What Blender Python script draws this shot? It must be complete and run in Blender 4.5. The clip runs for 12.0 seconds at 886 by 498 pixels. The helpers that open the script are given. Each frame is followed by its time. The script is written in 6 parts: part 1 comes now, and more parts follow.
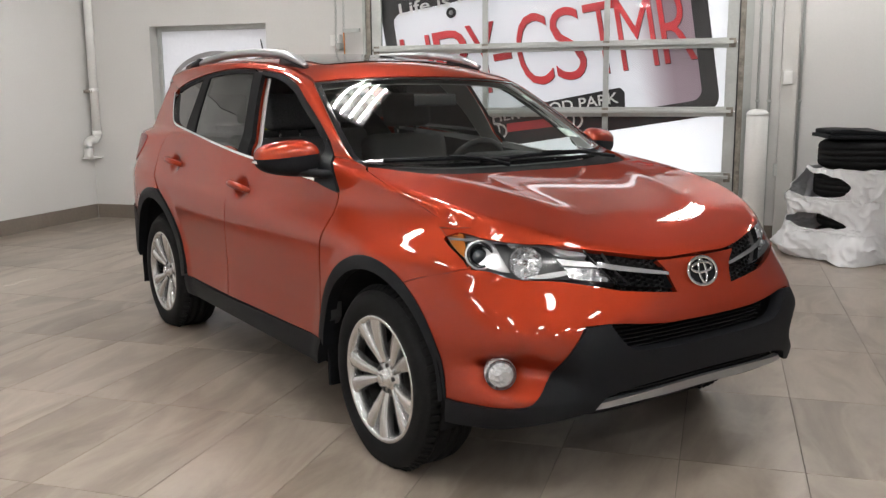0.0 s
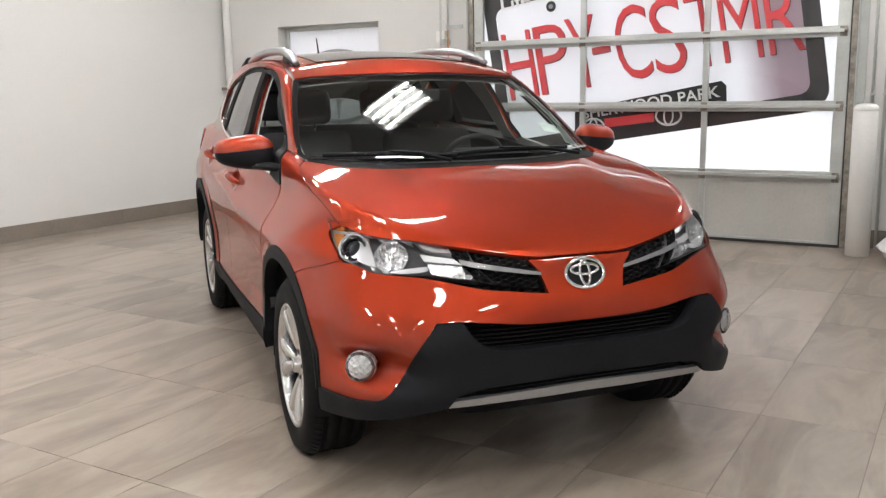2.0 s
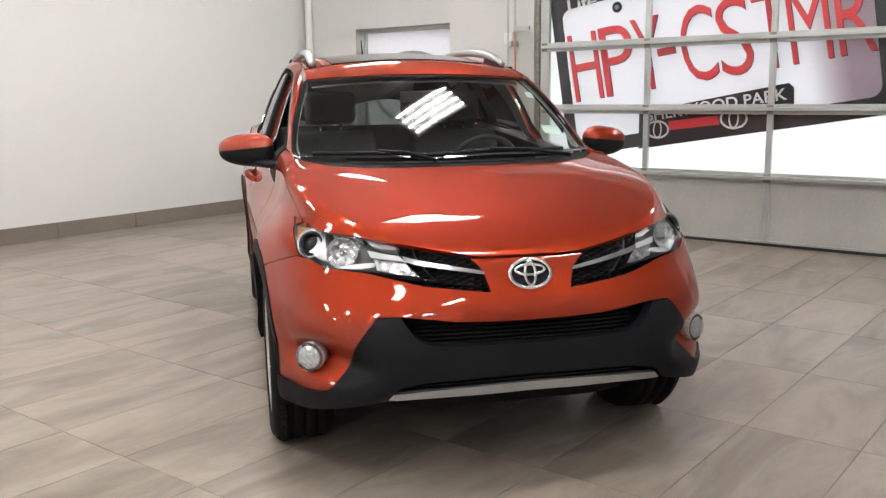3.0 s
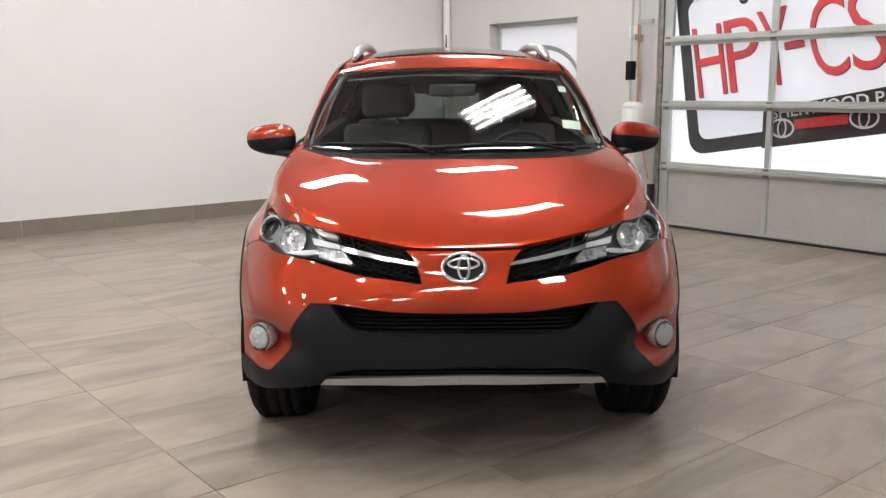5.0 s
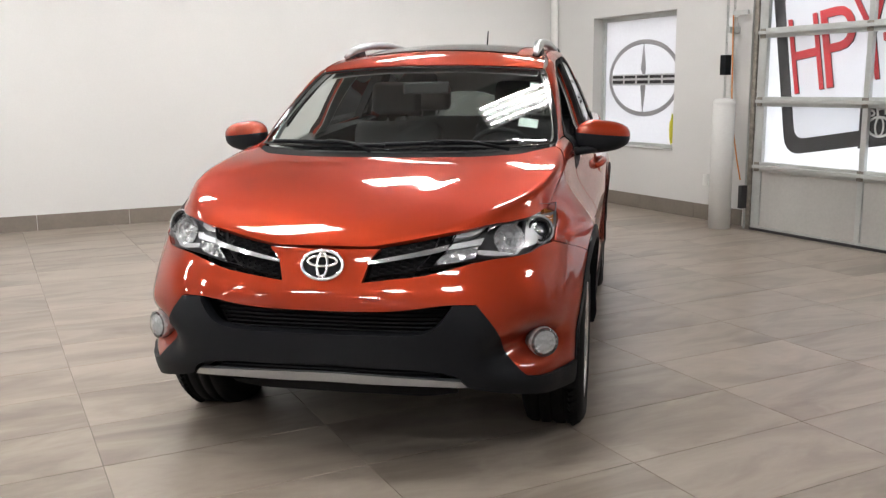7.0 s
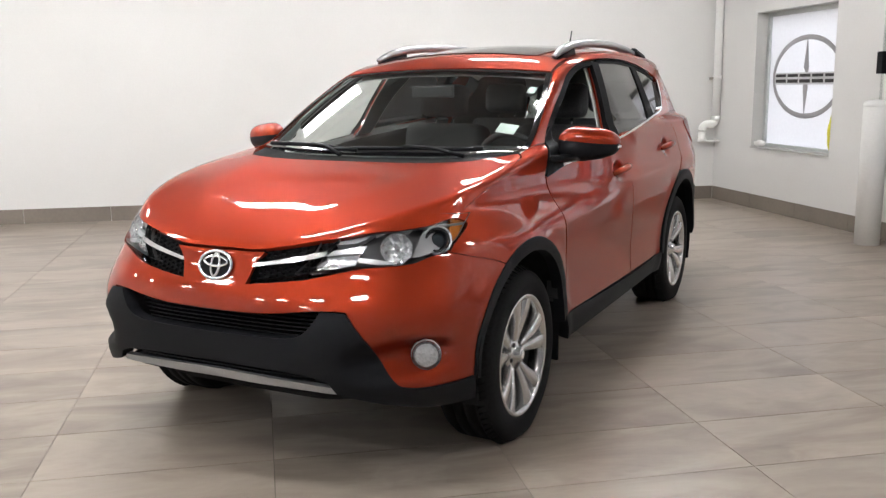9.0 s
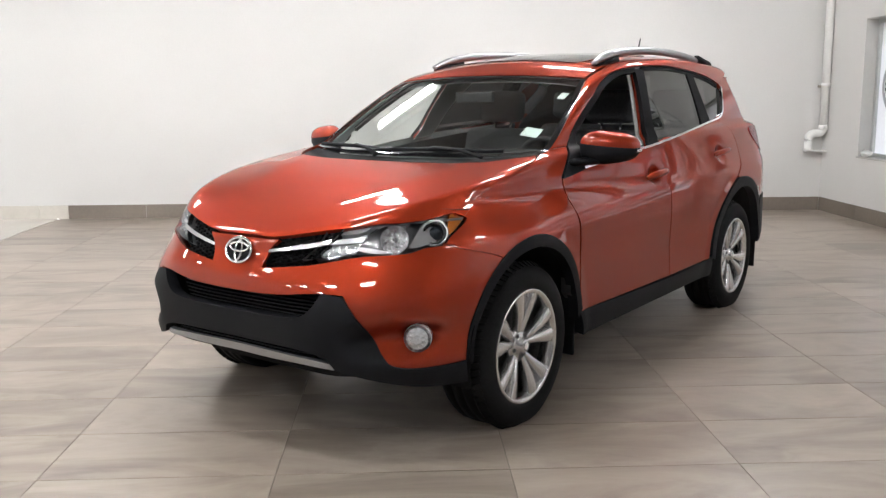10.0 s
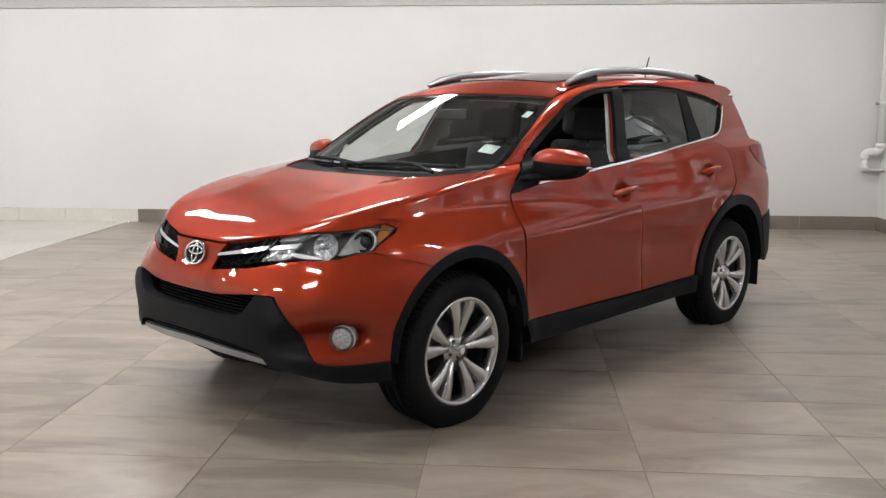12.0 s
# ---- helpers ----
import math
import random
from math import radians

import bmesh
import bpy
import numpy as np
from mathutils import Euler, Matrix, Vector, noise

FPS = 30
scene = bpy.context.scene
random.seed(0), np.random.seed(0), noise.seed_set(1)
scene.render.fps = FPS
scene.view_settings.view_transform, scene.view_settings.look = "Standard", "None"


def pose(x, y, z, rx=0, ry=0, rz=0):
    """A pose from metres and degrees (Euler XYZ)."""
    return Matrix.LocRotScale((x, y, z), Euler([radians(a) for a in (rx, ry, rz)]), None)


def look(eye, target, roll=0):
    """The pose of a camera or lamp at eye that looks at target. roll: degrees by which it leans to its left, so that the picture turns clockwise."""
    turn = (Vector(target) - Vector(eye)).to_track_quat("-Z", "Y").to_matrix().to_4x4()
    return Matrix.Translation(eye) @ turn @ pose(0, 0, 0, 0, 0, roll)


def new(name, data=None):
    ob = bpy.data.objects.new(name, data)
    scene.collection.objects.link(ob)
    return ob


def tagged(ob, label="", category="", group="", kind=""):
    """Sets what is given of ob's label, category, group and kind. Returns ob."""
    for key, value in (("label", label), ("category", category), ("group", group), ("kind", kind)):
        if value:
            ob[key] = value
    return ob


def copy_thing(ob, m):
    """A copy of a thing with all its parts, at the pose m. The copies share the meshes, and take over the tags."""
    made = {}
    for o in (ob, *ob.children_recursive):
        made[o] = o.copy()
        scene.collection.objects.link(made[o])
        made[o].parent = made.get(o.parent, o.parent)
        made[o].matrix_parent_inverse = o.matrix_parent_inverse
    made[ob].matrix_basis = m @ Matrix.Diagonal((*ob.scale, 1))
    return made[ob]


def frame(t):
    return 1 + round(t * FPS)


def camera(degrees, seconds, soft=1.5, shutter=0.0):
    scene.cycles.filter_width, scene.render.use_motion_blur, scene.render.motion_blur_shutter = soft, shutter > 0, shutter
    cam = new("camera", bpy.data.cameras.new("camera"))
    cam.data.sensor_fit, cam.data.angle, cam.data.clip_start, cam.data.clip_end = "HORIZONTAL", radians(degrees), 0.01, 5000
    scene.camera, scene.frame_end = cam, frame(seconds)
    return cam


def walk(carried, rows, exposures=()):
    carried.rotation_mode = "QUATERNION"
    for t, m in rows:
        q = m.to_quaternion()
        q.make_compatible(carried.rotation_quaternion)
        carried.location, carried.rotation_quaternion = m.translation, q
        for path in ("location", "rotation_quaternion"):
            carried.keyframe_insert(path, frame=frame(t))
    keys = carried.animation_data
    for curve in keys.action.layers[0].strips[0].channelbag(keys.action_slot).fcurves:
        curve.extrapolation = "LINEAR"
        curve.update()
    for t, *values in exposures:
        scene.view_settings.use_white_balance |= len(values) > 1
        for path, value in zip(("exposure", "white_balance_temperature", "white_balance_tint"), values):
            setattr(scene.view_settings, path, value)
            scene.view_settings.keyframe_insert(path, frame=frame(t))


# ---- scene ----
import functools

cam = camera(52.4, 12.0, soft=1.35)
PATH = [
    (0, (0.2, 0.015, 1.412), (-0.381, 1.898, 1.069), -0.5),
    (0.5, (0.363, 0.052, 1.403), (-0.24, 1.928, 1.061), -1.0),
    (1, (0.757, 0.108, 1.402), (-0.005, 1.926, 1.064), -1.2),
    (1.5, (1.033, 0.233, 1.376), (0.146, 1.992, 1.029), -1.0),
    (2, (1.263, 0.438, 1.404), (0.263, 2.135, 1.055), -0.9),
    (2.5, (1.533, 0.566, 1.377), (0.425, 2.197, 1.039), -0.9),
    (3, (1.785, 0.704, 1.397), (0.569, 2.255, 1.054), -0.7),
    (3.2, (1.845, 0.772, 1.376), (0.595, 2.294, 1.03), -0.6),
    (4.8, (2.424, 1.266, 1.387), (0.917, 2.535, 1.04), -0.3),
    (5, (2.439, 1.312, 1.38), (0.913, 2.556, 1.031), -0.3),
    (5.5, (2.492, 1.536, 1.391), (0.917, 2.716, 1.036), -0.5),
    (6, (2.623, 1.77, 1.379), (0.981, 2.858, 1.033), -0.7),
    (6.5, (2.874, 2.003, 1.396), (1.182, 3.013, 1.051), -0.6),
    (7, (3.036, 2.259, 1.378), (1.283, 3.154, 1.024), -0.6),
    (7.5, (3.086, 2.594, 1.399), (1.275, 3.365, 1.041), -0.5),
    (7.7, (3.119, 2.698, 1.394), (1.289, 3.425, 1.045), -0.6),
    (9.3, (3.473, 3.603, 1.406), (1.528, 3.902, 1.051), -0.5),
    (9.5, (3.513, 3.699, 1.398), (1.559, 3.939, 1.049), -0.4),
    (10, (3.735, 3.932, 1.389), (1.765, 4.015, 1.051), -0.4),
    (10.5, (3.854, 4.15, 1.372), (1.881, 4.12, 1.043), -0.4),
    (11, (3.861, 4.41, 1.395), (1.894, 4.241, 1.074), -0.4),
    (11.5, (3.872, 4.569, 1.406), (1.913, 4.327, 1.088), -0.2),
    (12, (3.971, 4.649, 1.422), (2.002, 4.499, 1.108), 0.1),
]
EXPOSURES = [(0.0, -0.19, 6520, 10), (0.55, -0.31, 6520, 10), (0.95, 0.18, 6500, 10), (1.5, 0.15, 6500, 10), (2.0, 0.05, 6500, 10), (3.0, 0.02, 6500, 10), (6.0, 0.01, 6480, 10), (9.5, 0.15, 6320, 10), (11.3, 0.10, 6280, 10), (12.0, -0.05, 6350, 10)]
walk(cam, [(t, look(eye, target, roll)) for t, eye, target, roll in PATH], EXPOSURES)

# ---- light ----
world = bpy.data.worlds.new("World")
scene.world = world
world.use_nodes = True
sky = world.node_tree.nodes["Background"]
sky.inputs[0].default_value = (0.93, 0.96, 1.0, 1)
sky.inputs[1].default_value = 3.8
TUBE_STRENGTH = 111.0


# ---- materials ----
def material(name, color, rough=0.5, metal=0.0, coat=0.0, spec=0.5, grain=0.0, grain_scale=40.0, bump=0.0, bump_scale=200.0, stain=0.0, stain_scale=3.0):
    """A surface with variation at two scales: stain (broad) and grain (fine)."""
    m = bpy.data.materials.new(name)
    m.use_nodes = True
    nt = m.node_tree
    b = nt.nodes["Principled BSDF"]
    b.inputs["Roughness"].default_value = rough
    b.inputs["Metallic"].default_value = metal
    b.inputs["Coat Weight"].default_value = coat
    b.inputs["Coat Roughness"].default_value = 0.03
    b.inputs["Specular IOR Level"].default_value = spec
    b.inputs["Base Color"].default_value = (*color, 1)
    co = nt.nodes.new("ShaderNodeTexCoord")
    last = None
    for amount, size in ((stain, stain_scale), (grain, grain_scale)):
        if amount <= 0:
            continue
        tex = nt.nodes.new("ShaderNodeTexNoise")
        tex.inputs["Scale"].default_value = size
        tex.inputs["Detail"].default_value = 5
        nt.links.new(co.outputs["Object"], tex.inputs["Vector"])
        ramp = nt.nodes.new("ShaderNodeMapRange")
        ramp.inputs[1].default_value, ramp.inputs[2].default_value = 0.3, 0.7
        ramp.inputs[3].default_value, ramp.inputs[4].default_value = 1 - amount, 1 + amount
        nt.links.new(tex.outputs["Fac"], ramp.inputs[0])
        mul = nt.nodes.new("ShaderNodeVectorMath")
        mul.operation = "MULTIPLY"
        if last is None:
            mul.inputs[0].default_value = color
        else:
            nt.links.new(last, mul.inputs[0])
        nt.links.new(ramp.outputs[0], mul.inputs[1])
        last = mul.outputs[0]
    if last is not None:
        nt.links.new(last, b.inputs["Base Color"])
    if bump > 0:
        tex = nt.nodes.new("ShaderNodeTexNoise")
        tex.inputs["Scale"].default_value = bump_scale
        tex.inputs["Detail"].default_value = 3
        nt.links.new(co.outputs["Object"], tex.inputs["Vector"])
        bp = nt.nodes.new("ShaderNodeBump")
        bp.inputs["Strength"].default_value = bump
        bp.inputs["Distance"].default_value = 0.002
        nt.links.new(tex.outputs["Fac"], bp.inputs["Height"])
        nt.links.new(bp.outputs["Normal"], b.inputs["Normal"])
    return m


def glowing(name, color, strength):
    m = bpy.data.materials.new(name)
    m.use_nodes = True
    b = m.node_tree.nodes["Principled BSDF"]
    b.inputs["Base Color"].default_value = (*color, 1)
    b.inputs["Emission Color"].default_value = (*color, 1)
    b.inputs["Emission Strength"].default_value = strength
    return m


def clear_glass(name, tint, gloss=1.0, ior=1.5):
    """A thin pane: tinted and see-through, with a mirror gloss that grows at glancing angles."""
    m = bpy.data.materials.new(name)
    m.use_nodes = True
    nt = m.node_tree
    nt.nodes.remove(nt.nodes["Principled BSDF"])
    out = nt.nodes["Material Output"]
    see = nt.nodes.new("ShaderNodeBsdfTransparent")
    see.inputs[0].default_value = (*tint, 1)
    shine = nt.nodes.new("ShaderNodeBsdfGlossy")
    shine.inputs["Roughness"].default_value = 0.01
    shine.inputs[0].default_value = (gloss, gloss, gloss, 1)
    fr = nt.nodes.new("ShaderNodeFresnel")
    fr.inputs[0].default_value = ior
    mix = nt.nodes.new("ShaderNodeMixShader")
    nt.links.new(fr.outputs[0], mix.inputs[0])
    nt.links.new(see.outputs[0], mix.inputs[1])
    nt.links.new(shine.outputs[0], mix.inputs[2])
    nt.links.new(mix.outputs[0], out.inputs[0])
    return m


def car_paint():
    m = material("orange_paint", (0.275, 0.0285, 0.0100), rough=0.46, metal=0.60, coat=0.9, spec=0.10, grain=0.10, grain_scale=1500)
    m.node_tree.nodes["Principled BSDF"].inputs["Specular Tint"].default_value = (1.0, 0.42, 0.22, 1.0)
    return m


def stone_tile():
    """Taupe porcelain with streaks along its length; each tile has its own cut of the pattern."""
    m = bpy.data.materials.new("taupe_tile")
    m.use_nodes = True
    nt = m.node_tree
    b = nt.nodes["Principled BSDF"]
    co = nt.nodes.new("ShaderNodeTexCoord")
    info = nt.nodes.new("ShaderNodeObjectInfo")
    mul = nt.nodes.new("ShaderNodeMath")
    mul.operation = "MULTIPLY"
    mul.inputs[1].default_value = 37.0
    nt.links.new(info.outputs["Random"], mul.inputs[0])
    shift = nt.nodes.new("ShaderNodeVectorMath")
    nt.links.new(co.outputs["Object"], shift.inputs[0])
    nt.links.new(mul.outputs[0], shift.inputs[1])
    mp = nt.nodes.new("ShaderNodeMapping")
    mp.inputs["Scale"].default_value = (1.9, 0.6, 1.0)
    mp.inputs["Rotation"].default_value = (0, 0, 0.16)
    nt.links.new(shift.outputs[0], mp.inputs["Vector"])
    broad = nt.nodes.new("ShaderNodeTexNoise")
    broad.inputs["Scale"].default_value = 1.7
    broad.inputs["Detail"].default_value = 9
    broad.inputs["Roughness"].default_value = 0.6
    broad.inputs["Distortion"].default_value = 0.8
    nt.links.new(mp.outputs[0], broad.inputs["Vector"])
    fine = nt.nodes.new("ShaderNodeTexNoise")
    fine.inputs["Scale"].default_value = 8.0
    fine.inputs["Detail"].default_value = 9
    fine.inputs["Roughness"].default_value = 0.65
    nt.links.new(mp.outputs[0], fine.inputs["Vector"])
    ramp = nt.nodes.new("ShaderNodeValToRGB")
    e = ramp.color_ramp.elements
    e[0].position, e[0].color = 0.30, (0.200, 0.161, 0.129, 1)
    e[1].position, e[1].color = 0.72, (0.392, 0.333, 0.280, 1)
    mid = ramp.color_ramp.elements.new(0.5)
    mid.color = (0.295, 0.244, 0.200, 1)
    nt.links.new(broad.outputs["Fac"], ramp.inputs[0])
    r2 = nt.nodes.new("ShaderNodeMapRange")
    r2.inputs[1].default_value, r2.inputs[2].default_value = 0.3, 0.7
    r2.inputs[3].default_value, r2.inputs[4].default_value = 0.91, 1.08
    nt.links.new(fine.outputs["Fac"], r2.inputs[0])
    tone = nt.nodes.new("ShaderNodeMapRange")
    tone.inputs[3].default_value, tone.inputs[4].default_value = 0.88, 1.12
    nt.links.new(info.outputs["Random"], tone.inputs[0])
    m1 = nt.nodes.new("ShaderNodeVectorMath")
    m1.operation = "MULTIPLY"
    nt.links.new(ramp.outputs[0], m1.inputs[0])
    nt.links.new(r2.outputs[0], m1.inputs[1])
    m2 = nt.nodes.new("ShaderNodeVectorMath")
    m2.operation = "MULTIPLY"
    nt.links.new(m1.outputs[0], m2.inputs[0])
    nt.links.new(tone.outputs[0], m2.inputs[1])
    vein = nt.nodes.new("ShaderNodeTexNoise")
    vein.inputs["Scale"].default_value = 1.7
    vein.inputs["Detail"].default_value = 7
    vein.inputs["Distortion"].default_value = 1.2
    nt.links.new(mp.outputs[0], vein.inputs["Vector"])
    off = nt.nodes.new("ShaderNodeMath")
    off.operation = "SUBTRACT"
    off.inputs[1].default_value = 0.54
    nt.links.new(vein.outputs["Fac"], off.inputs[0])
    size = nt.nodes.new("ShaderNodeMath")
    size.operation = "ABSOLUTE"
    nt.links.new(off.outputs[0], size.inputs[0])
    line = nt.nodes.new("ShaderNodeMapRange")
    line.inputs[2].default_value = 0.07
    line.inputs[3].default_value, line.inputs[4].default_value = 0.36, 0.0
    nt.links.new(size.outputs[0], line.inputs[0])
    mix = nt.nodes.new("ShaderNodeMix")
    mix.data_type = "RGBA"
    mix.inputs[7].default_value = (0.40, 0.345, 0.29, 1)
    nt.links.new(line.outputs[0], mix.inputs[0])
    nt.links.new(m2.outputs[0], mix.inputs[6])
    nt.links.new(mix.outputs[2], b.inputs["Base Color"])
    rr = nt.nodes.new("ShaderNodeMapRange")
    rr.inputs[3].default_value, rr.inputs[4].default_value = 0.25, 0.35
    nt.links.new(fine.outputs["Fac"], rr.inputs[0])
    nt.links.new(rr.outputs[0], b.inputs["Roughness"])
    bp = nt.nodes.new("ShaderNodeBump")
    bp.inputs["Strength"].default_value = 0.06
    bp.inputs["Distance"].default_value = 0.003
    nt.links.new(fine.outputs["Fac"], bp.inputs["Height"])
    nt.links.new(bp.outputs["Normal"], b.inputs["Normal"])
    return m


M = {
    "paint": car_paint(),
    "black": material("black_plastic", (0.0066, 0.0072, 0.0090), rough=0.58, spec=0.14, grain=0.15, grain_scale=300, bump=0.15, bump_scale=700),
    "gloss": material("gloss_black", (0.008, 0.008, 0.009), rough=0.12, coat=0.6),
    "dark": material("dark_lining", (0.010, 0.010, 0.011), rough=0.8, spec=0.1, grain=0.2, grain_scale=60),
    "rubber": material("tyre_rubber", (0.008, 0.008, 0.0085), rough=0.75, spec=0.14, grain=0.2, grain_scale=90, bump=0.2, bump_scale=300),
    "alloy": material("silver_alloy", (0.62, 0.62, 0.62), rough=0.24, metal=0.9, coat=0.3, grain=0.04, grain_scale=200),
    "brake": material("brake_iron", (0.06, 0.058, 0.056), rough=0.45, metal=0.8, grain=0.2, grain_scale=50),
    "chrome": material("chrome", (0.90, 0.905, 0.91), rough=0.14, metal=1.0),
    "satin": material("satin_silver", (0.36, 0.37, 0.385), rough=0.33, metal=0.7, grain=0.05, grain_scale=150),
    "lamp_chrome": material("lamp_reflector", (0.92, 0.92, 0.93), rough=0.2, metal=0.85),
    "lamp_dark": material("lamp_housing", (0.085, 0.085, 0.088), rough=0.3, coat=0.3, bump=0.1, bump_scale=30),
    "pane": clear_glass("clear_pane", (0.95, 0.96, 0.96), 1.0),
    "ink_pale": material("ink_pale", (0.55, 0.55, 0.56), rough=0.45),
    "lens_dark": material("projector_lens", (0.03, 0.035, 0.04), rough=0.05, coat=1.0),
    "amber": material("amber_lens", (0.48, 0.16, 0.03), rough=0.15, coat=0.8),
    "red_lens": material("red_lens", (0.22, 0.006, 0.006), rough=0.2, spec=0.3),
    "windscreen": clear_glass("windscreen_glass", (0.77, 0.83, 0.80), 1.0, 1.8),
    "lens": clear_glass("clear_lens", (0.95, 0.96, 0.97), 0.4),
    "rear_glass": clear_glass("tinted_rear_glass", (0.24, 0.26, 0.25), 1.0),
    "privacy": clear_glass("privacy_glass", (0.08, 0.088, 0.088), 1.0),
    "fabric": material("dark_fabric", (0.075, 0.075, 0.078), rough=0.85, grain=0.25, grain_scale=120, bump=0.3, bump_scale=400),
    "dash": material("dash_plastic", (0.042, 0.043, 0.045), rough=0.6, grain=0.15, grain_scale=150, bump=0.2, bump_scale=500),
    "trim": material("pale_trim", (0.50, 0.505, 0.495), rough=0.75, grain=0.05, grain_scale=150),
    "wall": material("wall_paint", (0.66, 0.65, 0.635), rough=0.72, stain=0.025, stain_scale=0.7, grain=0.015, grain_scale=60, bump=0.10, bump_scale=140),
    "hinge": material("brown_steel", (0.26, 0.235, 0.20), rough=0.55, metal=0.3, stain=0.3, stain_scale=20, grain=0.15, grain_scale=80),
    "column": material("column_paint", (0.60, 0.59, 0.565), rough=0.65, stain=0.04, stain_scale=1.2, grain=0.02, grain_scale=40),
    "lamp_black": material("lamp_black", (0.02, 0.02, 0.022), rough=0.2, coat=0.5),
    "lamp_silver": material("lamp_silver", (0.80, 0.80, 0.81), rough=0.25, metal=0.25, coat=0.5),
    "fog_facet": material("fog_reflector", (0.86, 0.86, 0.87), rough=0.15, metal=0.6),
    "bezel": material("lamp_bezel", (0.72, 0.72, 0.73), rough=0.24, metal=0.7),
    "lamp_grey": material("lamp_grey", (0.16, 0.16, 0.165), rough=0.3, metal=0.2),
    # dark walls out of view, added to cut light and reflections on the car
    "partition": material("dark_shade_wall", (0.14, 0.14, 0.145), rough=0.5, stain=0.06, stain_scale=0.8, grain=0.02, grain_scale=40),
    "bulkhead": material("grey_paint", (0.46, 0.455, 0.435), rough=0.7, stain=0.04, stain_scale=0.8, grain=0.02, grain_scale=40),
    "ceiling": material("ceiling_paint", (0.22, 0.22, 0.216), rough=0.8, stain=0.05, stain_scale=0.6, grain=0.03, grain_scale=30),
    "skirting": material("taupe_skirting", (0.185, 0.155, 0.128), rough=0.5, stain=0.10, stain_scale=2.5, grain=0.06, grain_scale=30),
    "grout": material("grout", (0.19, 0.165, 0.14), rough=0.85, grain=0.1, grain_scale=40),
    "pale_floor": material("pale_tile", (0.62, 0.585, 0.53), rough=0.25, stain=0.05, stain_scale=1.5, grain=0.03, grain_scale=20),
    "tile": stone_tile(),
    "white": material("white_paint", (0.78, 0.775, 0.755), rough=0.5, stain=0.03, stain_scale=2, grain=0.02, grain_scale=50),
    "ink_black": material("ink_black", (0.02, 0.018, 0.02), rough=0.45),
    "ink_red": material("ink_red", (0.70, 0.05, 0.06), rough=0.45),
    "ink_grey": material("ink_grey", (0.33, 0.32, 0.33), rough=0.45),
    "galv": material("galvanised_steel", (0.50, 0.515, 0.50), rough=0.38, metal=0.45, stain=0.10, stain_scale=4, grain=0.05, grain_scale=60),
    "door_grey": material("door_panel", (0.47, 0.46, 0.435), rough=0.6, stain=0.06, stain_scale=2, grain=0.04, grain_scale=40),
    "bag": None,
    "orange_cord": material("orange_cord", (0.65, 0.22, 0.04), rough=0.6, grain=0.1, grain_scale=80),
    "yellow": material("yellow_cloth", (0.65, 0.6, 0.05), rough=0.8, grain=0.2, grain_scale=60),
    "paper": material("paper", (0.72, 0.80, 0.76), rough=0.6, grain=0.03, grain_scale=60),
    "tube": glowing("fluorescent_tube", (1.0, 0.985, 0.965), TUBE_STRENGTH),
}


def faceted(m, scale, depth):
    """Small flat facets, as on a moulded lamp reflector."""
    nt = m.node_tree
    co = nt.nodes.new("ShaderNodeTexCoord")
    tex = nt.nodes.new("ShaderNodeTexVoronoi")
    tex.inputs["Scale"].default_value = scale
    nt.links.new(co.outputs["Object"], tex.inputs["Vector"])
    bp = nt.nodes.new("ShaderNodeBump")
    bp.inputs["Strength"].default_value = 1.0
    bp.inputs["Distance"].default_value = depth
    nt.links.new(tex.outputs["Distance"], bp.inputs["Height"])
    nt.links.new(bp.outputs["Normal"], nt.nodes["Principled BSDF"].inputs["Normal"])


faceted(M["lamp_chrome"], 34, 0.006)
faceted(M["fog_facet"], 70, 0.005)
M["banner"] = material("banner_white", (0.84, 0.84, 0.86), rough=0.5, grain=0.02, grain_scale=30)


def let_light_through(m, share):
    """Thin cloth or film: part of the light from behind comes through."""
    nt = m.node_tree
    out = nt.nodes["Material Output"]
    back = nt.nodes.new("ShaderNodeBsdfTranslucent")
    back.inputs[0].default_value = (0.85, 0.85, 0.87, 1)
    base = nt.nodes["Principled BSDF"].inputs["Base Color"]
    if base.is_linked:
        nt.links.new(base.links[0].from_socket, back.inputs[0])
    mix = nt.nodes.new("ShaderNodeMixShader")
    mix.inputs[0].default_value = share
    nt.links.new(nt.nodes["Principled BSDF"].outputs[0], mix.inputs[1])
    nt.links.new(back.outputs[0], mix.inputs[2])
    nt.links.new(mix.outputs[0], out.inputs[0])


let_light_through(M["banner"], 0.5)


